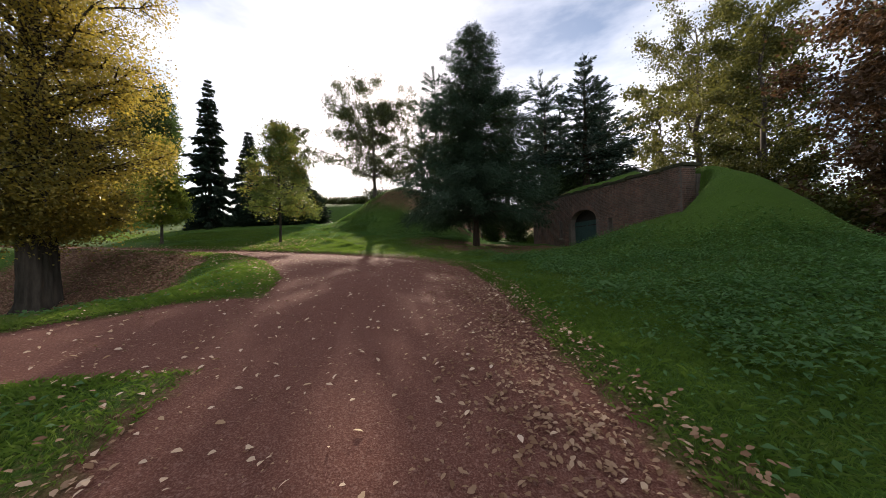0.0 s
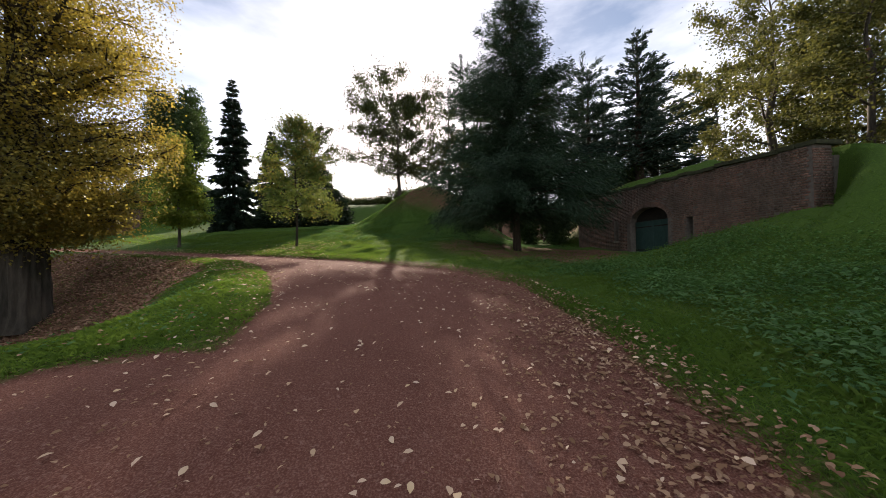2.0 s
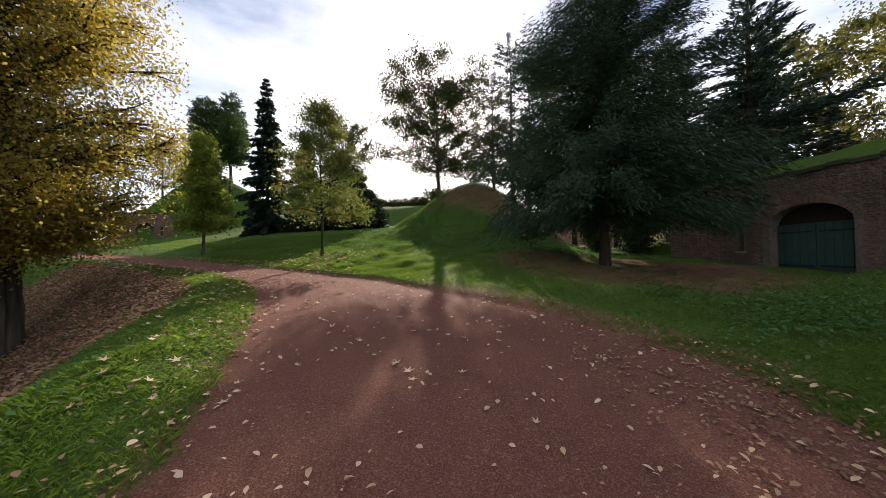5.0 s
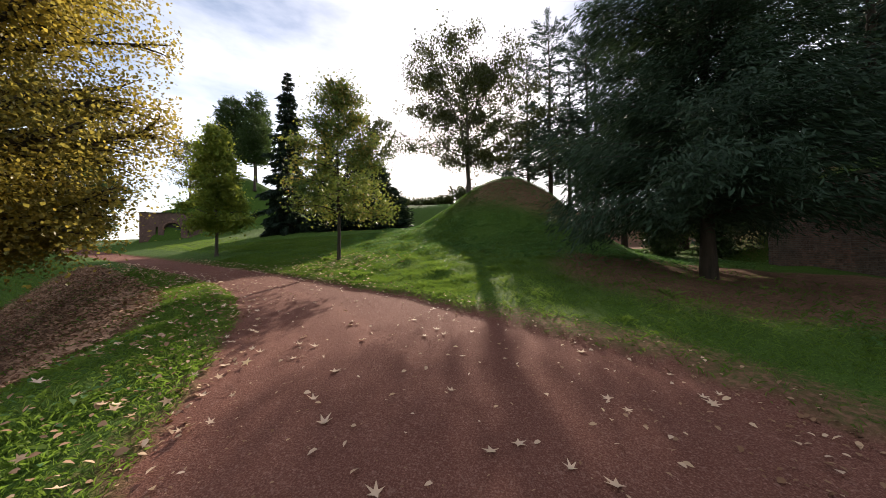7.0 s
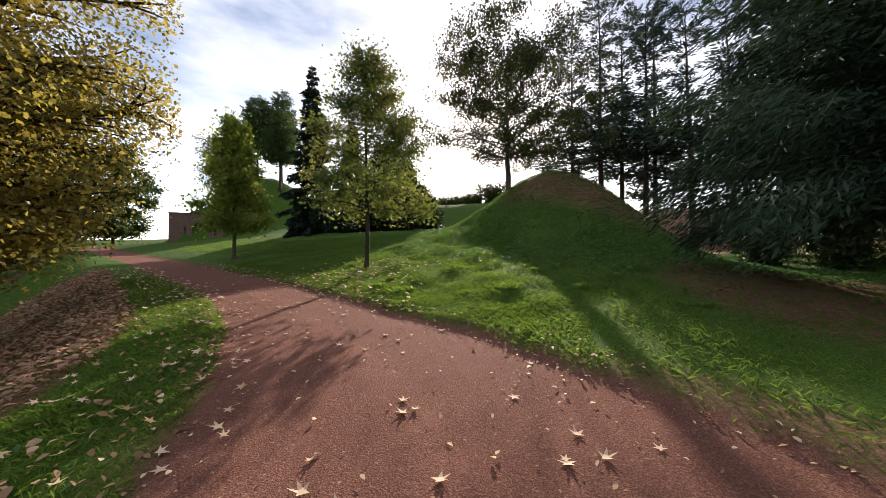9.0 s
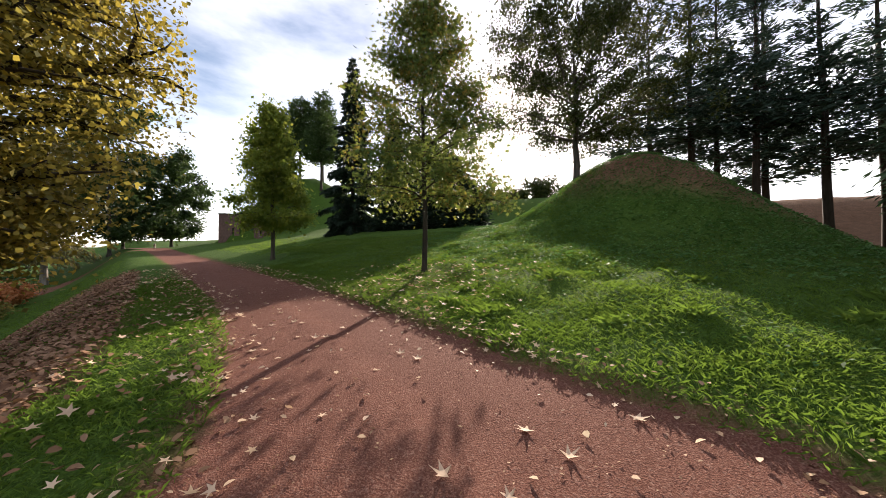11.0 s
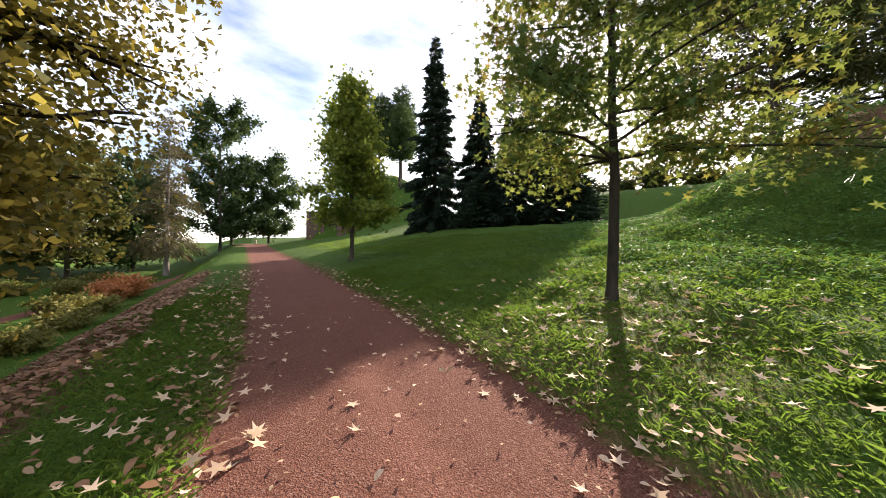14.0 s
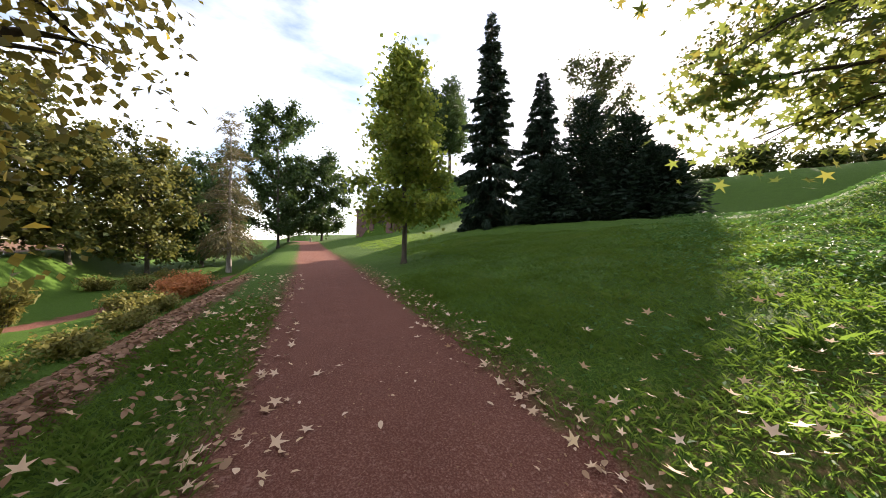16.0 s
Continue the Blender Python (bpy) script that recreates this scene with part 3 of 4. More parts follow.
def conifer(name, label, x, y, tall, girth, low, reach, leaf, seed, bark=M_REDBARK, whorls=26, per=7, droop=-0.35, up=0.05, sprays=9000, spray=0.42,
            wide=0.12, group="", lift=-0.15, lean=(0, 0), hang=0.5, scatter=0.16):
    """A needle tree: straight trunk, whorls of boughs, and sprays of needles that hang from them."""
    rng = np.random.default_rng(seed)
    holder = tagged(new(name), label, "tree", group)
    holder.location = spot(x, y, lift)
    h = np.linspace(0, 1, 10)
    spine = h[:, None] * np.array((lean[0], lean[1], tall)) + np.stack([rng.normal(0, 0.05, 10) * h, rng.normal(0, 0.05, 10) * h, np.zeros(10)], -1)
    rad = girth / 2 * ((1 - h) ** 0.85 + 0.02)
    rad[0] *= 1.35
    wood, pos, heads, wts, slim = [tube(spine, rad, 12)], [], [], [], []
    for k in range(whorls):
        f = (k + rng.uniform(-0.3, 0.3)) / whorls
        f = min(max(f, 0), 0.985)
        at = low + f * (tall - low)
        s = np.array([np.interp(at, spine[:, 2], spine[:, c]) for c in range(3)])
        for j in range(per):
            a = j * 2 * math.pi / per + k * 0.7 + rng.uniform(-0.35, 0.35)
            out = reach(f) * rng.uniform(0.66, 1.14) + 0.06
            pts = limb(rng, s, (math.cos(a), math.sin(a), up + 0.5 * f * (droop < 0)), out, droop * (1 - 0.6 * f), 5, 0.05)
            wood.append(tube(pts, np.linspace(girth * 0.09 * (1 - 0.8 * f) + 0.006, 0.005, len(pts)), 4))
            for m in range(1, len(pts)):
                d = pts[m] - pts[m - 1]
                for q in (0.0, 0.5):
                    pos.append(pts[m] - d * q)
                    heads.append(d / (np.linalg.norm(d) + 1e-9))
                    wts.append(out * (0.35 + 0.2 * m))
                    slim.append(0.62 + 0.38 * (1 - f) ** 0.7)
    v, f = joined(wood)
    mesh_object("trunk", v, f, bark, holder, smooth=True)
    pos, heads, wts = np.array(pos), np.array(heads), np.array(wts)
    pick = rng.choice(len(pos), sprays, p=wts / wts.sum())
    side = np.cross(heads[pick], (0, 0, 1.0))
    e1 = heads[pick] + side * rng.normal(0, 0.75, (sprays, 1)) + rng.normal(0, 0.25, (sprays, 3)) + np.array((0, 0, -hang)) * rng.uniform(0.2, 1.3, (sprays, 1))
    e1 /= np.linalg.norm(e1, axis=1)[:, None]
    e2 = np.cross(e1, rng.normal(0, 1, (sprays, 3)))
    e2 /= np.linalg.norm(e2, axis=1)[:, None]
    slim = np.array(slim)[pick]
    L = spray * rng.uniform(0.5, 1.35, sprays) * slim
    c = pos[pick] + rng.normal(0, scatter, (sprays, 3)) * slim[:, None] ** 2 + e1 * L[:, None] * 0.4
    v, f = cards(c, e1, e2, L, L * wide / spray * rng.uniform(0.7, 1.4, sprays))
    mesh_object("crown", v, f, leaf, holder)
    return holder


def dome(f):
    return math.sin(math.pi * min(1, 0.16 + 0.84 * f)) ** 0.7


# big poplar in the hollow
tree("poplar_tree", "huge old poplar with furrowed bark and yellowing leaves hanging low", -16.75, 12.8, 21, 1.12, 4.3, lambda f: 1.9 + 2.3 * min(1, f * 5) * (1 - 0.3 * f), M_POPLAR, 3, M_POPBARK,
     leaves=200000, size=0.084, limbs=130, rise=0.8, sag=-0.3, spread_r=0.5, flare=1.35, twigs=8, ribs=0.08, hang=0.7, low_bias=1.7, widest=4.6)
# the sweet gum by the path and its younger neighbour
tree("sweet_gum_tree", "young sweet gum with green leaves turning yellow at the base", -10.92, 20.77, 8.4, 0.155, 2.5, lambda f: 2.15 * (1 - f) ** 0.5 + 0.25, M_GUM, 11, M_GUMBARK,
     leaves=20000, size=0.125, limbs=40, rise=0.5, sag=-0.5, spread_r=0.27, star=True, flare=1.3, lift=-0.05, clumps=420, hang=1.1)
tree("young_tree", "slender young tree with green leaves yellowing on top", -22.1, 24.3, 8.9, 0.2, 2.3, lambda f: 1.8 * (1 - f) ** 0.6 + 0.2, M_MAPLE, 12, M_BARK,
     leaves=19000, size=0.14, limbs=42, rise=0.6, sag=-0.5, spread_r=0.30, lift=-0.05, clumps=330, hang=0.7)
# oak on the mound
tree("oak_tree", "open-crowned oak standing on the grassy mound", -7.3, 33.2, 10.2, 0.38, 2.9, lambda f: 6.4 * (0.55 + 0.45 * dome(f)), M_OAK, 21, M_BARK,
     leaves=42000, size=0.125, limbs=46, rise=0.62, sag=-0.15, spread_r=0.42, twigs=9, clumps=420)
# dark conifer between path and casemate
conifer("yew_tree", "broad dark conifer with drooping boughs", 1.95, 18.9, 13.4, 0.34, 1.8, lambda f: 4.75 * (1 - f) ** 0.72 * (0.85 + 0.2 * math.sin(17 * f)) + 0.15, M_NEEDLE, 31, whorls=28, per=9, droop=-0.5, up=0.2,
        sprays=200000, spray=0.2, wide=0.033, hang=0.9, scatter=0.23)
# spruces and dark conifers on the plateau
conifer("spruce_tree", "tall narrow dark spruce on the plateau", -28.7, 38.2, 18.6, 0.5, 0.4, lambda f: 3.3 * (1 - f) ** 0.9 * (0.88 + 0.22 * math.sin(57 * f)) + 0.03, M_SPRUCE, 41, whorls=34, per=7, droop=-0.5, up=-0.1,
        sprays=34000, spray=0.5, wide=0.14, hang=0.8, scatter=0.12)
conifer("spruce_tree", "slim dark spruce behind the bank", -24.9, 40, 12.6, 0.35, 0.3, lambda f: 2.6 * (1 - f) ** 0.9 + 0.03, M_SPRUCE, 42, whorls=30, per=7, droop=-0.6, up=-0.1, sprays=28000, spray=0.46, wide=0.11, hang=0.8, scatter=0.12)
for k, (x, y, h, r) in enumerate(((-21.8, 41, 9.6, 2.8), (-18.9, 40.6, 7.4, 2.5), (-17.0, 39.8, 4.6, 2.2), (-23.4, 38.6, 4.5, 2.0))):
    conifer("conifer_bush", "dense dark evergreen reaching down to the grass", x, y, h, 0.3, 0.1, lambda f, r=r: r * (1 - f) ** 0.55 + 0.1, M_SPRUCE, 50 + k, whorls=22, per=9,
            droop=-0.2, up=0.3, sprays=14000, spray=0.46, wide=0.12, hang=0.3, group="dark evergreens on the plateau", scatter=0.25)
tree("bare_tree", "thinly leaved tree behind the dark evergreens", -24, 48.7, 15, 0.35, 2.5, lambda f: 3.6 * (0.5 + 0.5 * dome(f)), M_OAK, 23, leaves=9000, size=0.22, limbs=26, rise=0.9, spread_r=0.4)
tree("bare_tree", "small thinly leaved tree on the far earthwork", -56, 47.6, 9.5, 0.3, 2.0, lambda f: 3.6 * (0.5 + 0.5 * dome(f)), M_WOOD, 24, leaves=3500, size=0.22, limbs=26, rise=0.7, spread_r=0.45)
# pines behind the mound
for k, (x, y, h, r) in enumerate(((-0.8, 37.2, 17, 3.4), (0.9, 39.0, 18, 3.0), (1.9, 36.4, 17, 3.2), (3.0, 38.2, 19, 3.2), (4.4, 35.6, 17, 3.6), (7.5, 37.5, 18, 4.0), (-2.6, 39.5, 15, 3.4), (10.5, 33.5, 16, 4.0), (6.2, 30.5, 14, 3.6))):
    conifer("pine_tree", "tall dark pine with bare lower trunk and layered boughs", x, y, h, 0.42, 4.0 + 0.9 * (k % 3), lambda f, r=r: r * (0.7 + 0.5 * math.sin(9 * f)) * (1 - f) ** 0.4, M_CEDAR, 60 + k,
            whorls=13, per=5, droop=-0.15, up=0.15, sprays=7000, spray=0.42, wide=0.1, hang=0.2, group="pines behind the mound", scatter=0.22, lean=(0.3 * math.sin(k), 0))
# cedars beyond the casemate
for k, (x, y, h, r) in enumerate(((12.6, 27.6, 12.4, 4.2), (15.4, 30.5, 14, 4.6), (10.2, 31.0, 13, 3.8), (18.5, 36, 16, 5.0), (13.5, 36, 17, 5.0))):
    conifer("cedar_tree", "blue-green cedar with flat layered boughs", x, y, h, 0.6, 2.0, lambda f, r=r: r * (0.7 + 0.35 * math.sin(14 * f)) * (1 - f) ** 0.6, M_CEDAR, 80 + k,
            whorls=13, per=8, droop=-0.15, up=0.1, sprays=13500, spray=0.38, wide=0.1, hang=0.25, group="cedars beyond the casemate", scatter=0.16)
# woodland behind and beside the casemate
for k, (x, y, h, r, mat, g) in enumerate(((26, 32, 24, 6.8, M_WOOD, 0.8), (33, 33, 22, 6, M_WOOD, 0.5), (24.5, 24, 19.5, 5.2, M_WOOD, 0.5), (36, 22, 22, 6, M_WOOD, 0.5), (30, 44, 22, 6, M_WOOD, 0.5),
                                          (21.5, 13.5, 15, 5.4, M_RUST, 0.5), (27, 9, 17, 5.5, M_RUST, 0.5), (30, 16, 18, 5.5, M_RUST, 0.5), (20, 2, 16, 5, M_WOOD, 0.45))):
    tree("woodland_tree", "tall copper-brown tree above the leaf-strewn bank" if mat is M_RUST else "tall broad-leaved tree with thinning yellow-green leaves", x, y, h, g, h * 0.2,
         lambda f, r=r: r * (0.55 + 0.45 * dome(f)) * 0.9, mat, 100 + k, leaves=9000 if k not in (0, 2, 5) else 34000, size=0.32 if k not in (0, 2, 5) else 0.155, limbs=28, rise=0.7, sag=-0.1, spread_r=0.55, twigs=6, clumps=330, group="woodland on the right bank")
# trees round the far end of the path
for k, (x, y, h, r, mat) in enumerate(((-71.5, 34.2, 25, 6.2, M_EVERG), (-73, 42.5, 16, 5.2, M_EVERG), (-78, 38, 15, 5, M_EVERG), (-62, 17.5, 14, 5.0, M_WOOD), (-60, 7, 17, 5.5, M_WOOD), (-69, 3, 20, 6, M_EVERG),
                                       (-54, -3, 16, 6, M_WOOD), (-72, 15, 17, 5.5, M_WOOD), (-48, -12, 17, 6, M_EVERG), (-80, 25, 18, 6, M_EVERG), (-66, 23, 12, 4.5, M_EVERG), (-40, -18, 16, 6, M_WOOD), (-52, 5, 15, 6, M_WOOD), (-47, -3, 14, 5.5, M_WOOD), (-58, 12, 13, 5, M_WOOD), (-43, -8, 13, 6, M_EVERG))):
    tree("park_tree", "rounded evergreen at the far bend of the path" if mat is M_EVERG else "autumn tree with yellow-green leaves beyond the lawn", x, y, h, 0.45, h * 0.14,
         lambda f, r=r: r * (0.5 + 0.5 * dome(f)), mat, 130 + k, leaves=20000 if k < 2 else 9000, size=0.36, limbs=30, rise=0.6, sag=-0.15, spread_r=0.6, twigs=5, clumps=260, group="trees beyond the hollow")
conifer("larch_tree", "thin larch with brown drooping boughs and a pale trunk", -55.5, 24.3, 19, 0.5, 3.0, lambda f: 3.4 * (1 - f) ** 0.5 * (0.8 + 0.3 * math.sin(23 * f)), M_LARCH, 160, M_PALEBARK, whorls=22, per=6, droop=-0.7, up=0.0,
        sprays=9000, spray=0.5, wide=0.1, hang=1.0, scatter=0.25)
for k, (x, y, h) in enumerate(((-52.0, 51.5, 14), (-49.3, 54, 16), (-46.5, 51, 13))):
    conifer("stone_pine", "bushy pine on the far earthwork", x, y, h, 0.4, h * 0.35, lambda f: 2.8 * (1 - f) ** 0.35, M_EVERG, 170 + k, whorls=12, per=8, droop=0.1, up=0.3, sprays=9000, spray=0.55, wide=0.2,
            hang=0.0, group="pines on the far earthwork", scatter=0.4)


def shrub(name, label, x, y, r, h, mat, seed, count=2600, size=0.09, group="", long=1.3):
    """A low bush: a spray of stems with leaves round them."""
    rng = np.random.default_rng(seed)
    holder = tagged(new(name), label, "shrub", group)
    holder.location = spot(x, y, -0.05)
    wood, ends = [], []
    for k in range(18):
        a, o = rng.uniform(0, 6.283), rng.uniform(0.1, 0.9)
        pts = limb(rng, (0.1 * math.cos(a), 0.1 * math.sin(a), 0), (o * math.cos(a) * r / h, o * math.sin(a) * r / h, 1), math.hypot(o * r, h) * rng.uniform(0.7, 1.05), -0.3, 5, 0.1)
        wood.append(tube(pts, np.linspace(0.018, 0.004, len(pts)), 4))
        ends += list(pts[1:])
    v, f = joined(wood)
    mesh_object("stems", v, f, M_BARK, holder)
    ends = np.array(ends)
    c = ends[rng.integers(0, len(ends), count)] + rng.normal(0, 0.16 * r, (count, 3)) * (1, 1, 0.7)
    c[:, 2] = np.maximum(c[:, 2], 0.02)
    e1, e2 = frames_for(rng, count, 1.1)
    sz = size * rng.uniform(0.6, 1.3, count)
    v, f = cards(c, e1, e2, sz * long, sz)
    mesh_object("foliage", v, f, mat, holder)
    return holder


for k, (x, y, r, h) in enumerate(((-42, 19.4, 1.7, 1.5), (-40.2, 18.6, 1.3, 1.2))):
    shrub("orange_shrub", "low shrub with coral-orange autumn leaves", x, y, r, h, M_ORANGE, 200 + k, 3200, 0.14, "shrubs in the hollow")
for k, (x, y, r, h) in enumerate(((-30, 15.2, 1.3, 0.8), (-33, 16.4, 1.4, 0.9), (-36.5, 17.6, 1.5, 0.9), (-27.5, 13.4, 1.2, 0.7), (-39, 16.4, 1.5, 0.8), (-45, 20.6, 1.6, 1.0), (-48, 17, 1.6, 1.0),
                                  (-50, 14.5, 1.7, 1.0), (-24.5, 11.4, 1.1, 0.7), (-53, 19, 1.6, 0.9))):
    shrub("low_shrub", "low yellow-green shrub at the foot of the slope", x, y, r, h, M_SHRUB, 210 + k, 2200, 0.12, "shrubs in the hollow")
for k, (x, y) in enumerate(((-38, 12.2), (-36.8, 11.0))):
    shrub("spiky_plant", "tall upright grey-green spiky plant on the lawn edge", x, y, 0.5, 2.2, M_SHRUB, 230 + k, 900, 0.09, "spiky plants", 6.0)
for k, (x, y, r, h) in enumerate(((-13.2, 61.8, 3.0, 3.4), (-16.5, 63, 2.2, 2.0), (-9, 64, 2.2, 2.2), (-21, 66, 3, 2.2), (-26, 68, 3.4, 2.6), (-31, 70, 3.4, 2.4), (-5, 66, 3, 2.6), (-36, 72, 3.6, 2.8))):
    shrub("hedge_bush", "round bush on the skyline of the far ridge", x, y, r, h, M_OAK, 240 + k, 3000, 0.3, "bushes on the far ridge")


for k, (x, y, r, h) in enumerate(((6.2, 27.2, 2.0, 3.0), (4.4, 28.4, 1.8, 2.6), (8.4, 28.6, 2.2, 3.6), (11.5, 29.5, 2.4, 3.4))):
    shrub("evergreen_shrub", "dark evergreen undergrowth beyond the end of the casemate wall", x, y, r, h, M_EVERG, 260 + k, 5000, 0.13, "undergrowth by the casemate")


for k, (x, y, r, h) in enumerate(((19.5, 16.5, 2.6, 3.2), (22.5, 20.5, 3.0, 3.8), (18.5, 10.5, 2.4, 2.8), (23, 14.5, 3.0, 4.0), (21.5, 6.5, 2.6, 3.2), (27, 18.5, 3.4, 4.4), (26.5, 24.5, 3.2, 4.0), (19.5, 24.0, 2.4, 2.8), (26, 11, 3.2, 4.2))):
    shrub("undergrowth_bush", "brown-leaved bush at the edge of the wood", x, y, r, h, M_RUST if k % 3 else M_WOOD, 280 + k, 5200, 0.16, "undergrowth at the edge of the wood")


# ---- casemates ----
def arch_line(c, half, spring, rise_, n=12):
    return [(c + half * math.cos(t), spring + rise_ * math.sin(t)) for t in np.linspace(0, math.pi, n)]


def slab(bm, ring, y0, y1):
    """A ring of (x, z) corners drawn out from y0 to y1."""
    a = [bm.verts.new((x, y0, z)) for x, z in ring]
    b = [bm.verts.new((x, y1, z)) for x, z in ring]
    bm.faces.new(a)
    bm.faces.new(b[::-1])
    for k in range(len(ring)):
        j = (k + 1) % len(ring)
        bm.faces.new((a[k], b[k], b[j], a[j]))


def brick_mesh(name, sx, sz, deep, lip=0.005):
    v = [(-sx / 2, deep, -sz / 2), (sx / 2, deep, -sz / 2), (sx / 2, deep, sz / 2), (-sx / 2, deep, sz / 2),
         (-sx / 2 + lip, 0, -sz / 2 + lip), (sx / 2 - lip, 0, -sz / 2 + lip), (sx / 2 - lip, 0, sz / 2 - lip), (-sx / 2 + lip, 0, sz / 2 - lip)]
    f = [(4, 5, 6, 7), (0, 1, 5, 4), (1, 2, 6, 5), (2, 3, 7, 6), (3, 0, 4, 7)]
    return v, f


def casemate(label, m, length, z0, z1, slope, doors, slits, bricks, near, seed, face=M_MORTAR):
    """An earth-covered brick vault front. In its own axes x runs along the wall, y into the hill, z is the world's height.
    doors: (x, half width, sill, spring, rise); slits: (x, half width, low, high)."""
    rng = np.random.default_rng(seed)
    holder = tagged(new("casemate"), label, "bunker")
    holder.matrix_world = m
    top = lambda x: z1 + slope * x  # noqa: E731
    holes = sorted([(x - w, x + w, "door", (x, w, s, p, r)) for x, w, s, p, r in doors] + [(x - w, x + w, "slit", (x, w, a, b)) for x, w, a, b in slits])
    at = 0.0

    def bay(ring, y0=0.0, y1=0.62):
        bm = bmesh.new()
        slab(bm, ring, y0, y1)
        part("wall_bay", bm, face, holder)

    for lo, hi, kind, q in holes:
        bay([(at, z0), (lo, z0), (lo, top(lo)), (at, top(at))])
        bay([(lo, z0), (hi, z0), (hi, q[2]), (lo, q[2])])
        if kind == "slit":
            bay([(lo, q[3]), (hi, q[3]), (hi, top(hi)), (lo, top(lo))])
        else:
            bay(arch_line(q[0], q[1], q[3], q[4])[::-1] + [(hi, top(hi)), (lo, top(lo))])
        at = hi
    bay([(at, z0), (length, z0), (length, top(length)), (at, top(at))])
    bay([(0.02, z0), (length - 0.02, z0), (length - 0.02, top(length) - 0.3), (0.02, top(0) - 0.3)], 0.622, 0.70)
    bay([(0.0, z0), (0.5, z0), (0.5, top(0) - 0.3), (0.0, top(0) - 0.3)], 0.702, 2.6)
    bay([(length - 0.5, z0), (length, z0), (length, top(length) - 0.3), (length - 0.5, top(length) - 0.3)], 0.702, 2.6)
    # turfed coping that overhangs the face, in uneven lengths
    x = -0.1
    while x < length:
        e = min(length + 0.1, x + rng.uniform(0.35, 0.8))
        bm = bmesh.new()
        lift, outw = rng.uniform(-0.04, 0.03), rng.uniform(0.03, 0.12)
        slab(bm, [(x + 0.008, top(x) + lift), (e - 0.008, top(e) + lift), (e - 0.008, top(e) + 0.13 + lift), (x + 0.008, top(x) + 0.13 + lift)], -outw, 0.86)
        part("turf_sod", bm, M_SOIL, holder)
        x = e
    for x, w, s, p, r in doors:
        ring = arch_line(x, w - 0.004, p, r - 0.004)
        for sgn in (-1, 1):
            bm = bmesh.new()
            n = 5
            for b in range(n):
                a0, a1 = x + sgn * (0.012 + (w - 0.03) * b / n), x + sgn * ((w - 0.03) * (b + 1) / n + 0.004)
                lo, hi = min(a0, a1), max(a0, a1)
                box(bm, (lo, 0.30, s + 0.03), (hi - 0.008, 0.345, p + 0.02))
            leaf_ob = part("door_leaf", bm, M_GREEN, holder, "dark green painted boarded door leaf")
            for zz in (s + 0.35, p - 0.3):
                bm = bmesh.new()
                box(bm, (min(x + sgn * 0.1, x + sgn * (w - 0.03)), 0.285, zz), (max(x + sgn * 0.1, x + sgn * (w - 0.03)), 0.299, zz + 0.06))
                part("strap_hinge", bm, M_IRON, leaf_ob)
        bm = bmesh.new()
        slab(bm, [(x - w + 0.004, p + 0.03)] + ring[::-1][1:-1] + [(x + w - 0.004, p + 0.03)], 0.36, 0.42)
        part("arch_panel", bm, M_IRON, holder, "dark recessed panel under the arch")
        n = 23
        for k in range(n):
            t0, t1 = math.pi * k / n + 0.008, math.pi * (k + 1) / n - 0.008
            bm = bmesh.new()
            q = [(x + (w + d) * math.cos(t), p + (r + d) * math.sin(t)) for t, d in ((t0, 0.012), (t1, 0.012), (t1, 0.25), (t0, 0.25))]
            slab(bm, q, -0.02, 0.02)
            part("arch_brick", bm, M_BRICK, holder)
    for x, w, a, b in slits:
        bm = bmesh.new()
        box(bm, (x - w - 0.1, -0.03, a - 0.09), (x + w + 0.1, 0.25, a))
        part("slit_sill", bm, M_STONE, holder)
    if not bricks:
        return holder
    data, loose, k = {}, [], 0
    for row in range(int((z1 + 0.6 - z0) / 0.078)):
        zc = z0 + 0.078 * row + 0.039
        x = -0.12 * (row % 2)
        header = row % 2
        while x < length:
            sx = (0.105 if header else 0.215) * rng.uniform(0.97, 1.0)
            xc = x + sx / 2
            x += sx + 0.014
            if xc - sx / 2 < 0 or xc + sx / 2 > length or zc > top(xc) - 0.05 or rng.random() < 0.012:
                continue
            if any(abs(xc - q[0]) < q[1] + sx / 2 and q[2] - 0.06 < zc < q[3] + 0.02 for q in slits):
                continue
            if any(abs(xc - q[0]) < q[1] + sx / 2 and zc < q[3] or ((xc - q[0]) / (q[1] + 0.27)) ** 2 + (max(zc - q[3], 0) / (q[4] + 0.27)) ** 2 < 1 for q in doors):
                continue
            y = -0.014 + rng.uniform(-0.005, 0.006)
            if near[0] < xc < near[1] and near[2] < zc < near[3] and k < 300:
                key = "header" if header else "stretcher"
                if key not in data:
                    me = bpy.data.meshes.new("brick")
                    v, f = brick_mesh("brick", 0.105 if header else 0.215, 0.064, 0.03)
                    me.from_pydata(v, [], f)
                    me.materials.append(M_BRICK)
                    data[key] = me
                ob = new("brick", data[key])
                ob.parent = holder
                ob.location = (xc, y, zc + rng.uniform(-0.003, 0.003))
                k += 1
            else:
                v, f = brick_mesh("brick", sx, 0.064 * rng.uniform(0.95, 1.03), 0.03)
                loose.append((np.array(v) + (xc, y, zc), np.array(f)))
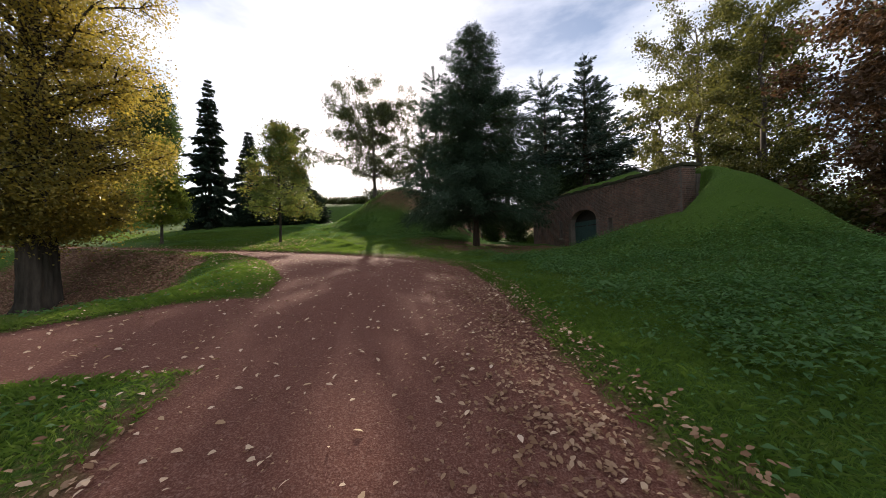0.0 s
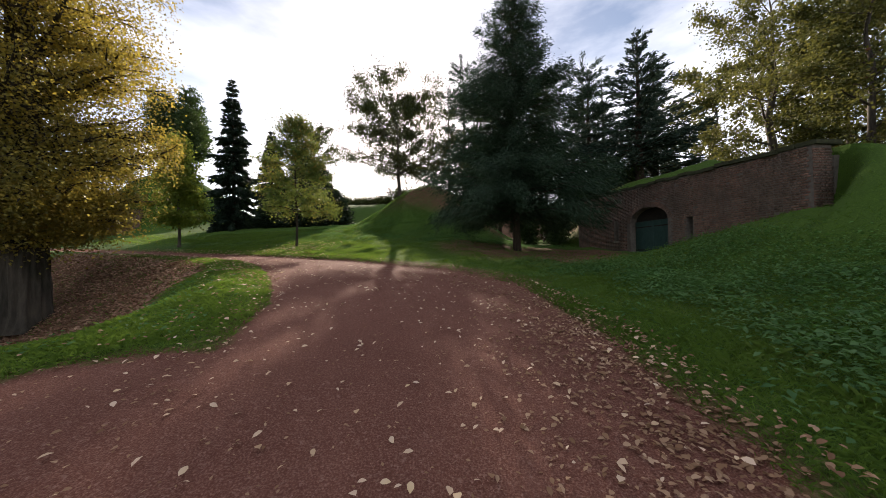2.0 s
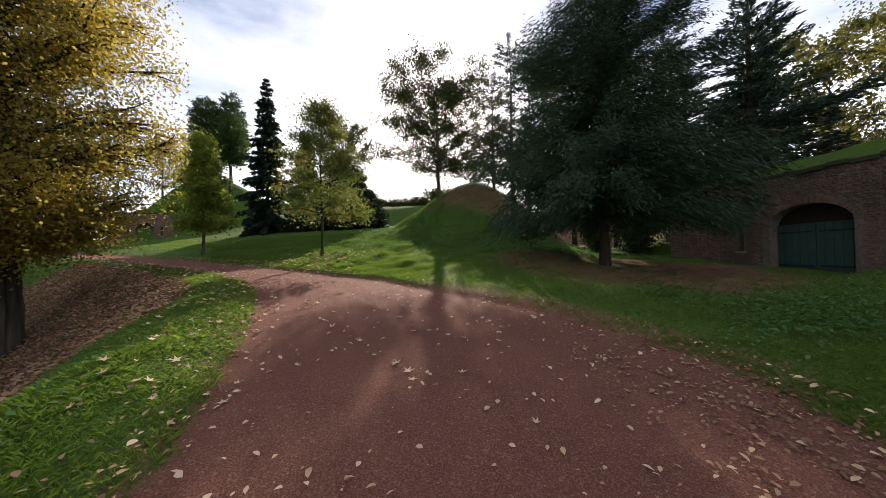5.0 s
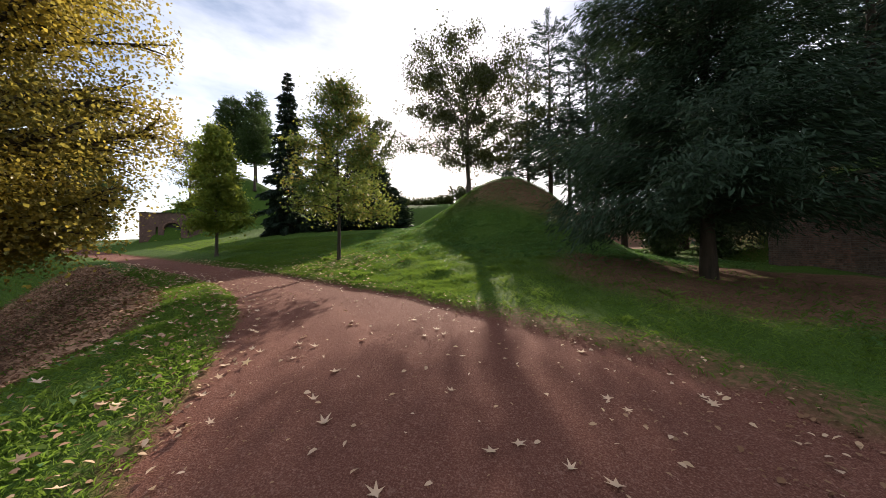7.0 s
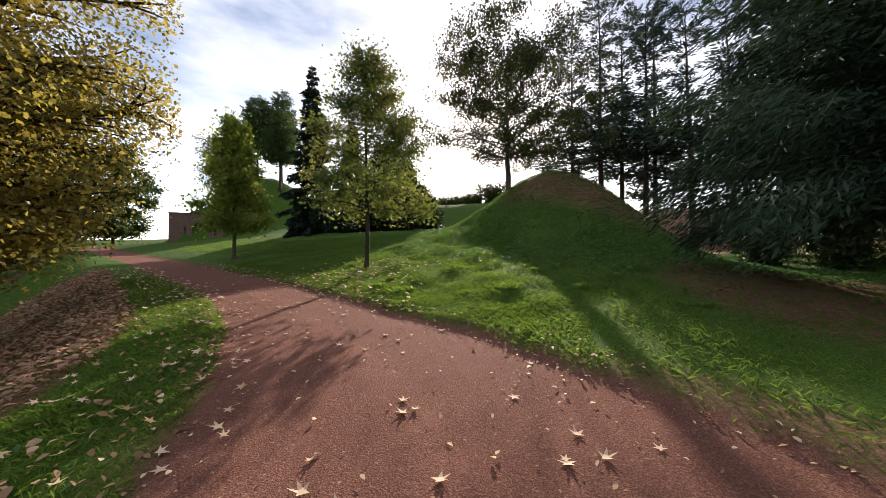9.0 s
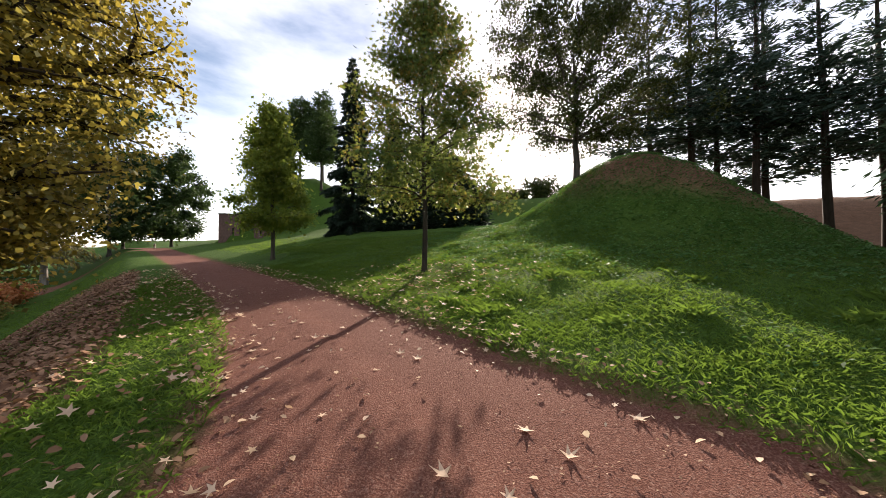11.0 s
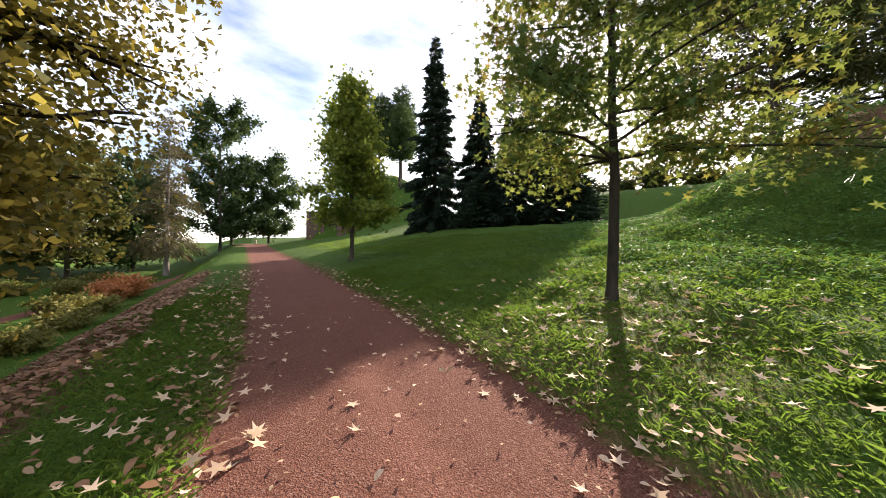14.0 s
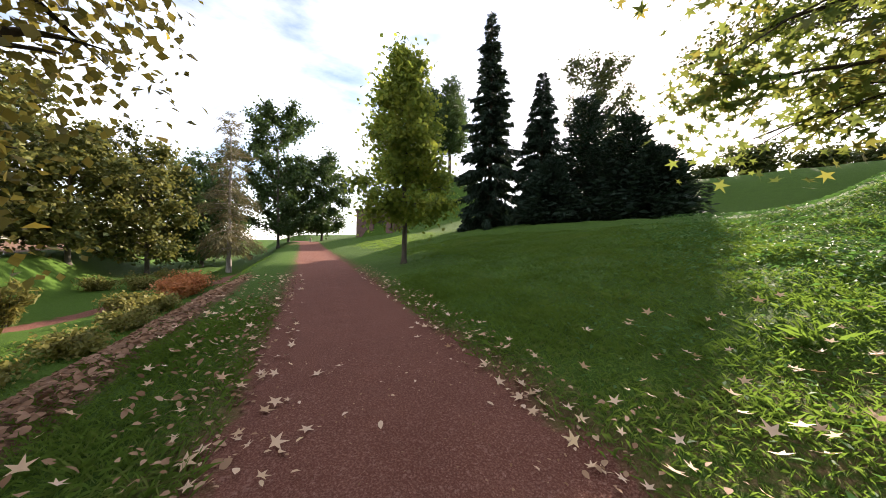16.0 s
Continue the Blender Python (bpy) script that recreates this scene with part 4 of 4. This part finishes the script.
    # the return at the near end, bricked like the face
    for row in range(int((z1 - z0) / 0.078)):
        zc, q = z0 + 0.078 * row + 0.039, -0.014 - 0.06 * (row % 2)
        while q < 0.6 and zc < top(length) - 0.05:
            sy = (0.105 if row % 2 else 0.215) * rng.uniform(0.97, 1.0)
            if q + sy < 0.66:
                v, f = brick_mesh("brick", sy, 0.064 * rng.uniform(0.95, 1.03), 0.03)
                v = np.array(v)
                loose.append((np.stack([length + 0.014 - v[:, 1] + rng.uniform(-0.006, 0.006), np.maximum(q, -0.012) + sy / 2 + v[:, 0], zc + v[:, 2]], -1), np.array(f)))
            q += sy + 0.014
    if loose:
        v, f = joined(loose)
        tagged(mesh_object("brickwork", v, f, M_BRICK, holder), "courses of old red-brown brick", kind="stuff")
    return holder


far_end = WALL_A + WALL_D * WALL_LEN
near_m = Matrix(((-WALL_D[0], WALL_N[0], 0, far_end[0]), (-WALL_D[1], WALL_N[1], 0, far_end[1]), (0, 0, 1, 0), (0, 0, 0, 1)))
casemate("earth-covered casemate of sooty old brick with a green arched door", near_m, WALL_LEN, 0.4, 5.09, -0.03, [(6.45, 1.25, 1.28, 3.12, 0.68)],
         [(8.83, 0.15, 1.97, 3.05), (4.04, 0.13, 2.2, 3.35)], True, (7.9, 10.7, 1.5, 3.7), 7)
far_m = Matrix(((0.902, -0.431, 0, -57.0), (0.431, 0.902, 0, 41.2), (0, 0, 1, 0), (0, 0, 0, 1)))
casemate("distant earth-covered brick casemate with an arched doorway", far_m, 9.0, 3.6, 9.0, 0.0, [(4.2, 1.1, 5.0, 6.7, 0.9)], [(2.2, 0.15, 5.7, 7.0), (6.3, 0.15, 5.7, 7.0)], False, (0, 0, 0, 0), 8, M_FARBRICK)


# ---- small built things ----
def bollard(x, y):
    holder = tagged(new("bollard"), "short pale concrete bollard beside the path", "bollard")
    holder.location = spot(x, y, -0.05)
    ring = [(0.0, 0.17), (0.78, 0.16), (0.86, 0.15), (0.93, 0.11), (0.96, 0.04)]
    v, f = tube([(0, 0, z) for z, _ in ring], [r for _, r in ring], 14)
    mesh_object("post", v, f, M_CONCRETE, holder, smooth=True)
    v, f = tube([(0, 0, 0.955), (0, 0, 0.962)], [0.05, 0.001], 14)
    mesh_object("cap", v, f, M_CONCRETE, holder)
    v, f = tube([(0, 0, 0.68), (0, 0, 0.74)], [0.166, 0.165], 14)
    mesh_object("band", v, f, M_STONE, holder)


bollard(-77.5, 42.05)


# ---- ground cover ----
def scatter(rng, count, box_, keep):
    """Random places in a box, thinned by keep(x, y) from 0 to 1."""
    x, y = rng.uniform(box_[0], box_[1], count), rng.uniform(box_[2], box_[3], count)
    ok = rng.random(count) < keep(x, y)
    return x[ok], y[ok]


def in_front(x, y):
    """Not inside or under the casemate wall."""
    u = (x - WALL_A[0]) * WALL_D[0] + (y - WALL_A[1]) * WALL_D[1]
    v = (x - WALL_A[0]) * WALL_N[0] + (y - WALL_A[1]) * WALL_N[1]
    return ~((u > -0.3) & (u < 13.3) & (v > -0.15) & (v < 0.9))


def lush(x, y):
    """Where turf grows, thick beside the path."""
    d = edge_of_paths(x, y)
    patches = 0.5 + 0.5 * np.sin(1.9 * x + 1.1 * np.sin(1.3 * y)) * np.sin(1.7 * y + 0.7 * np.sin(2.1 * x))
    knoll = smooth(11, 7, np.hypot(x + 3.0, y - 33.5))
    return (d > -0.06) * (1 - 0.85 * litter(x, y)) * (1 - 0.75 * knoll) * smooth(11, 1.0, d) * (0.55 + 0.45 * patches) * in_front(x, y)


rng = np.random.default_rng(77)


def blades(name, label, x, y, low, high, wide, seed, mat=M_GRASS):
    r = np.random.default_rng(seed)
    n = len(x)
    z = height(x, y)
    a = r.uniform(0, 2 * np.pi, n)
    leanv = r.normal(0, 0.55, (n, 2))
    e1 = np.stack([leanv[:, 0], leanv[:, 1], np.ones(n)], -1)
    e1 /= np.linalg.norm(e1, axis=1)[:, None]
    e2 = np.stack([np.cos(a), np.sin(a), np.zeros(n)], -1)
    clump = 0.6 + 0.6 * (0.5 + 0.5 * np.sin(2.6 * x + 2 * np.sin(1.7 * y)) * np.sin(2.9 * y))
    L = r.uniform(low, high, n) * clump
    W = wide * r.uniform(0.6, 1.4, n)
    base = np.stack([x, y, z - 0.01], -1)
    bend = np.stack([leanv[:, 0], leanv[:, 1], -0.25 * np.ones(n)], -1) * (L * 0.45)[:, None]
    v = np.stack([base - e2 * W[:, None] / 2, base + e2 * W[:, None] / 2, base + e1 * (L * 0.62)[:, None] + e2 * W[:, None] * 0.4, base + e1 * L[:, None] + bend], 1).reshape(-1, 3)
    ob = mesh_object(name, v, np.arange(4 * n).reshape(n, 4), mat)
    return tagged(ob, label, "grass", kind="stuff")


# short turf along both verges, finest where the path is walked
x, y = scatter(rng, 380000, (-20, 6, -3, 24), lambda x, y: lush(x, y) * smooth(7.5, 1.0, edge_of_paths(x, y)))
sx, sy = scatter(rng, 260000, (-19, -4, 11, 23), lambda x, y: lush(x, y) * smooth(3.5, 0.8, edge_of_paths(x, y)))
ex, ey = scatter(rng, 260000, (-7, 6, -1.5, 11), lambda x, y: lush(x, y) ** 0.7 * smooth(3.6, 0.8, edge_of_paths(x, y)))
x, y = np.concatenate([x, sx, ex]), np.concatenate([y, sy, ey])
blades("grass", "short bright green grass along the path", x, y, 0.05, 0.11, 0.005, 78)
x, y = scatter(rng, 420000, (-40, 14, -6, 38), lambda x, y: lush(x, y) ** 0.5 * smooth(16, 6, edge_of_paths(x, y)) * smooth(1.5, 3.5, edge_of_paths(x, y)))
sx, sy = scatter(rng, 150000, (-26, -6, 17, 32), lambda x, y: (along(WAY, x, y)[1] > 0) * smooth(2.5, 4.5, edge_of_paths(x, y)) * (0.35 + 0.65 * (np.sin(1.7 * x + np.sin(2.2 * y)) * np.sin(1.9 * y + np.sin(1.3 * x)) > -0.1)))
x, y = np.concatenate([x, sx]), np.concatenate([y, sy])
blades("rough_grass", "longer uneven grass on the banks", x, y, 0.06, 0.14, 0.0065, 79)
# upright tussocks
tx, ty = [], []
for cx, cy in zip(*scatter(rng, 200, (-16, 7, -1, 24), lambda x, y: (edge_of_paths(x, y) > 0.15) * smooth(6, 1.5, edge_of_paths(x, y)) * (0.25 + 0.75 * (along(WAY, x, y)[1] > 0)) * in_front(x, y) * (1 - litter(x, y)))):
    n = rng.integers(30, 70)
    tx += list(cx + rng.normal(0, 0.07, n))
    ty += list(cy + rng.normal(0, 0.07, n))
blades("grass_tussocks", "coarse green grass tussocks on the verge", np.array(tx), np.array(ty), 0.10, 0.22, 0.005, 80)


def herbs(name, label, x, y, low, high, size, seed, mat=M_HERB):
    r = np.random.default_rng(seed)
    n = len(x)
    c = np.stack([x, y, height(x, y) + r.uniform(low, high, n)], -1)
    e1, e2 = frames_for(r, n, 0.55)
    s = size * r.uniform(0.5, 1.35, n)
    v, f = cards(c, e1, e2, s * 1.7, s * r.uniform(0.55, 1.0, n), 0.3)
    return tagged(mesh_object(name, v, f, mat), label, "plants", kind="stuff")


def herb_bank(x, y):
    d, side = along(WAY, x, y)
    clumps = 0.5 + 0.5 * np.sin(1.1 * x + 1.6 * np.sin(0.8 * y)) * np.sin(1.2 * y + 1.4 * np.sin(0.9 * x))
    return (side > 0) * smooth(1.3, 2.8, d + 1.2 * (clumps - 0.5)) * (0.35 + 0.65 * clumps) * smooth(15, 11, y) * smooth(17, 11, x) * in_front(x, y) * (1 - smooth(8.2, 10.0, y) * smooth(5.8, 7.8, x))


x, y = scatter(rng, 230000, (1, 17, -4, 15), herb_bank)
herbs("ground_cover_plants", "low leafy herbs carpeting the shady bank", x, y, 0.04, 0.2, 0.052, 81)


def mound_cover(x, y):
    r = np.hypot(x + 4, y - 31)
    clumps = 0.5 + 0.5 * np.sin(1.5 * x + 1.6 * np.sin(0.9 * y)) * np.sin(1.3 * y + 1.4 * np.sin(1.1 * x))
    d, side = along(WAY, x, y)
    return (side > 0) * smooth(13, 9, r) * smooth(3, 5, d) * (0.25 + 0.75 * clumps)


x, y = scatter(rng, 120000, (-20, 8, 16, 36), mound_cover)
herbs("mound_plants", "dark trailing plants over the side of the mound", x, y, 0.03, 0.11, 0.062, 82)
x, y = scatter(rng, 13000, (-9, 5, -2, 12), lambda x, y: smooth(0.1, 0.6, edge_of_paths(x, y)) * smooth(4.5, 1.5, edge_of_paths(x, y)) * (1 - litter(x, y)) * (0.2 + 0.8 * (np.sin(2.3 * x + 1.2 * np.sin(1.9 * y)) * np.sin(2.1 * y) > 0.1)))
herbs("lawn_weeds", "broad-leaved weeds growing through the grass", x, y, 0.03, 0.09, 0.05, 84)
x, y = scatter(rng, 16000, (-22, -4, 14, 26), lambda x, y: (along(WAY, x, y)[1] > 0) * smooth(0.2, 1.5, edge_of_paths(x, y)) * smooth(8, 3, edge_of_paths(x, y)) * 0.8)
herbs("verge_plants", "small round-leaved plants in the verge", x, y, 0.02, 0.08, 0.036, 83)


# ---- fallen leaves ----
def dead_leaves(name, label, x, y, size, seed, mat, star, tilt=0.45, lift=0.012):
    r = np.random.default_rng(seed)
    n = len(x)
    off = np.where(edge_of_paths(x, y) > 0.1, 0.05, 0.0)
    c = np.stack([x, y, height(x, y) + lift + off + r.uniform(0, 0.015, n)], -1)
    e1, e2 = frames_for(r, n, tilt)
    s = size * r.uniform(0.55, 1.25, n)
    v, f = stars(c, e1, e2, s * 0.55, 0.35) if star else ovals(c, e1, e2, s * 1.2, s * 0.85 * r.uniform(0.7, 1.1, n), 0.35)
    return tagged(mesh_object(name, v, f, mat), label, "leaves", kind="stuff")


def drift(x, y):
    """Leaves blown against the edges of the path, thick on the outer edge at the start."""
    d, side = along(WAY, x, y)
    start = (side > 0) * smooth(-2.0, -0.2, d) * smooth(0.5, 0.0, d) * smooth(13, 7, y)
    rim = smooth(-0.35, -0.02, d) * smooth(0.55, 0.1, d) * (0.35 + 0.65 * smooth(13, 17, y))
    clumps = 0.5 + 0.5 * np.sin(3.1 * x + 1.9 * np.sin(2.3 * y)) * np.sin(2.7 * y + 1.7 * np.sin(1.9 * x))
    return np.maximum(start * 0.8 * (0.3 + 0.7 * clumps), rim * (0.25 + 0.75 * clumps))


x, y = scatter(rng, 150000, (-24, 6, -3, 26), lambda x, y: drift(x, y) * 0.65)
sx, sy = scatter(rng, 48000, (-2.2, 3.0, -2, 12), lambda x, y: drift(x, y) * 0.8)
lx, ly = scatter(rng, 9000, (-9, -1, -3, 12), lambda x, y: (along(WAY, x, y)[1] < 0) * smooth(2.2, 0.0, edge_of_paths(x, y)) * (edge_of_paths(x, y) > -0.15) * 0.4)
x, y = np.concatenate([x, sx, lx]), np.concatenate([y, sy, ly])
dead_leaves("leaf_drift", "curled brown leaves drifted along the path edges", x, y, 0.042, 90, M_DEAD, False)
x, y = scatter(rng, 140000, (-30, -3, 3, 24), lambda x, y: smooth(0.35, 0.9, litter(x, y)) * (along(WAY, x, y)[1] < 0) * (edge_of_paths(x, y) > 0.4))
dead_leaves("leaf_litter", "thick brown leaf litter covering the hollow", x, y, 0.068, 91, M_LITTER, False, 0.6)
x, y = scatter(rng, 21000, (-15, 4, -2, 22), lambda x, y: (edge_of_paths(x, y) < 0.2) * (0.10 + 0.14 * smooth(12, 7, y) + 0.2 * smooth(-0.9, 0.1, edge_of_paths(x, y))))
dead_leaves("scattered_leaves", "small pale leaves scattered over the red path", x, y, 0.05, 92, M_PALE, False)


def under_gum(x, y):
    d, side = along(WAY, x, y)
    ring = smooth(4.0, 1.2, np.hypot(x + 10.5, y - 19.2))
    left = (side < 0) * smooth(2.4, 0.1, d) * smooth(7, 12, y) * 0.5
    rim = (side > 0) * smooth(0.42, 0.05, np.abs(d - 0.05)) * smooth(-6, -9, x) * smooth(-26, -18, x) * 1.5
    return np.maximum.reduce([ring * (0.3 + 0.7 * (d > -0.3)), left, rim]) * (d > -0.5)


x, y = scatter(rng, 12000, (-24, -4, 6, 25), lambda x, y: under_gum(x, y) * 0.7)
dead_leaves("star_leaves", "pale star-shaped leaves lying in the grass under the sweet gum", x, y, 0.125, 93, M_PALE, True, 0.5, 0.03)

x, y = scatter(rng, 15000, (-22, -3, 6, 21), lambda x, y: (along(WAY, x, y)[1] < 0) * smooth(1.9, 0.2, edge_of_paths(x, y)) * (edge_of_paths(x, y) > -0.2) * smooth(8, 12, y) * 0.7)
dead_leaves("verge_leaves", "yellow and tan leaves lying thick on the grass verge", x, y, 0.056, 94, M_DEAD, False, 0.7, 0.0)
x, y = scatter(rng, 26000, (-16, 4, -2, 20), lambda x, y: (edge_of_paths(x, y) < 0.1) * (0.25 + 0.45 * smooth(-1.5, 0.1, edge_of_paths(x, y)) + 0.3 * smooth(10, 5, y)))
dead_leaves("leaf_crumbs", "crumbs of broken leaves trodden into the path", x, y, 0.022, 95, M_DEAD, False, 0.4, 0.006)

# loose stones on the trodden surface
x, y = scatter(rng, 130000, (-17, 3.5, -1.5, 20.5), lambda x, y: (along(WAY, x, y)[0] < -0.02) * 0.9)
n = len(x)
c = np.stack([x, y, height(x, y) - 0.001], -1)
r = rng.uniform(0.003, 0.0085, n)
turn = rng.uniform(0, 6.283, n)
ring = [c + np.stack([np.cos(turn + a) * r * k, np.sin(turn + a) * r * k, np.zeros(n)], -1) for a, k in ((0, 1.0), (1.7, 0.8), (3.0, 1.1), (4.6, 0.85))]
tip = c + np.stack([rng.normal(0, 0.2, n) * r, rng.normal(0, 0.2, n) * r, r * rng.uniform(0.6, 1.2, n)], -1)
v = np.stack(ring + [tip], 1).reshape(-1, 3)
k5 = np.arange(n)[:, None] * 5
f = np.concatenate([k5 + np.array(t) for t in ((0, 1, 4), (1, 2, 4), (2, 3, 4), (3, 0, 4))])
tagged(mesh_object("loose_gravel", v, f, M_GRIT), "loose red and grey stone chips on the path", "gravel", kind="stuff")

# single star leaves on the path itself
x, y = scatter(rng, 420, (-17, -1, 5, 20), lambda x, y: (edge_of_paths(x, y) < -0.05) * smooth(6, 11, y) * 0.95)
leaf_data = []
for k in range(6):
    r6 = np.random.default_rng(300 + k)
    e1, e2 = frames_for(r6, 1, 0.15)
    v, f = stars(np.zeros((1, 3)), e1, e2, 0.07, 0.25 + 0.12 * k)
    me = bpy.data.meshes.new("fallen_leaf")
    me.from_pydata(v.tolist(), [], f.tolist())
    me.materials.append(M_PALE)
    leaf_data.append(me)
zs = height(x, y)
for k in range(min(len(x), 130)):
    ob = tagged(new("fallen_leaf", leaf_data[k % 6]), "pale dry star-shaped leaf lying on the red path", "leaf", "fallen leaves on the path")
    ob.location = (x[k], y[k], zs[k] + 0.012)
    ob.rotation_euler = (0, 0, rng.uniform(0, 6.28))
    s = rng.uniform(0.7, 1.25)
    ob.scale = (s, s, s)
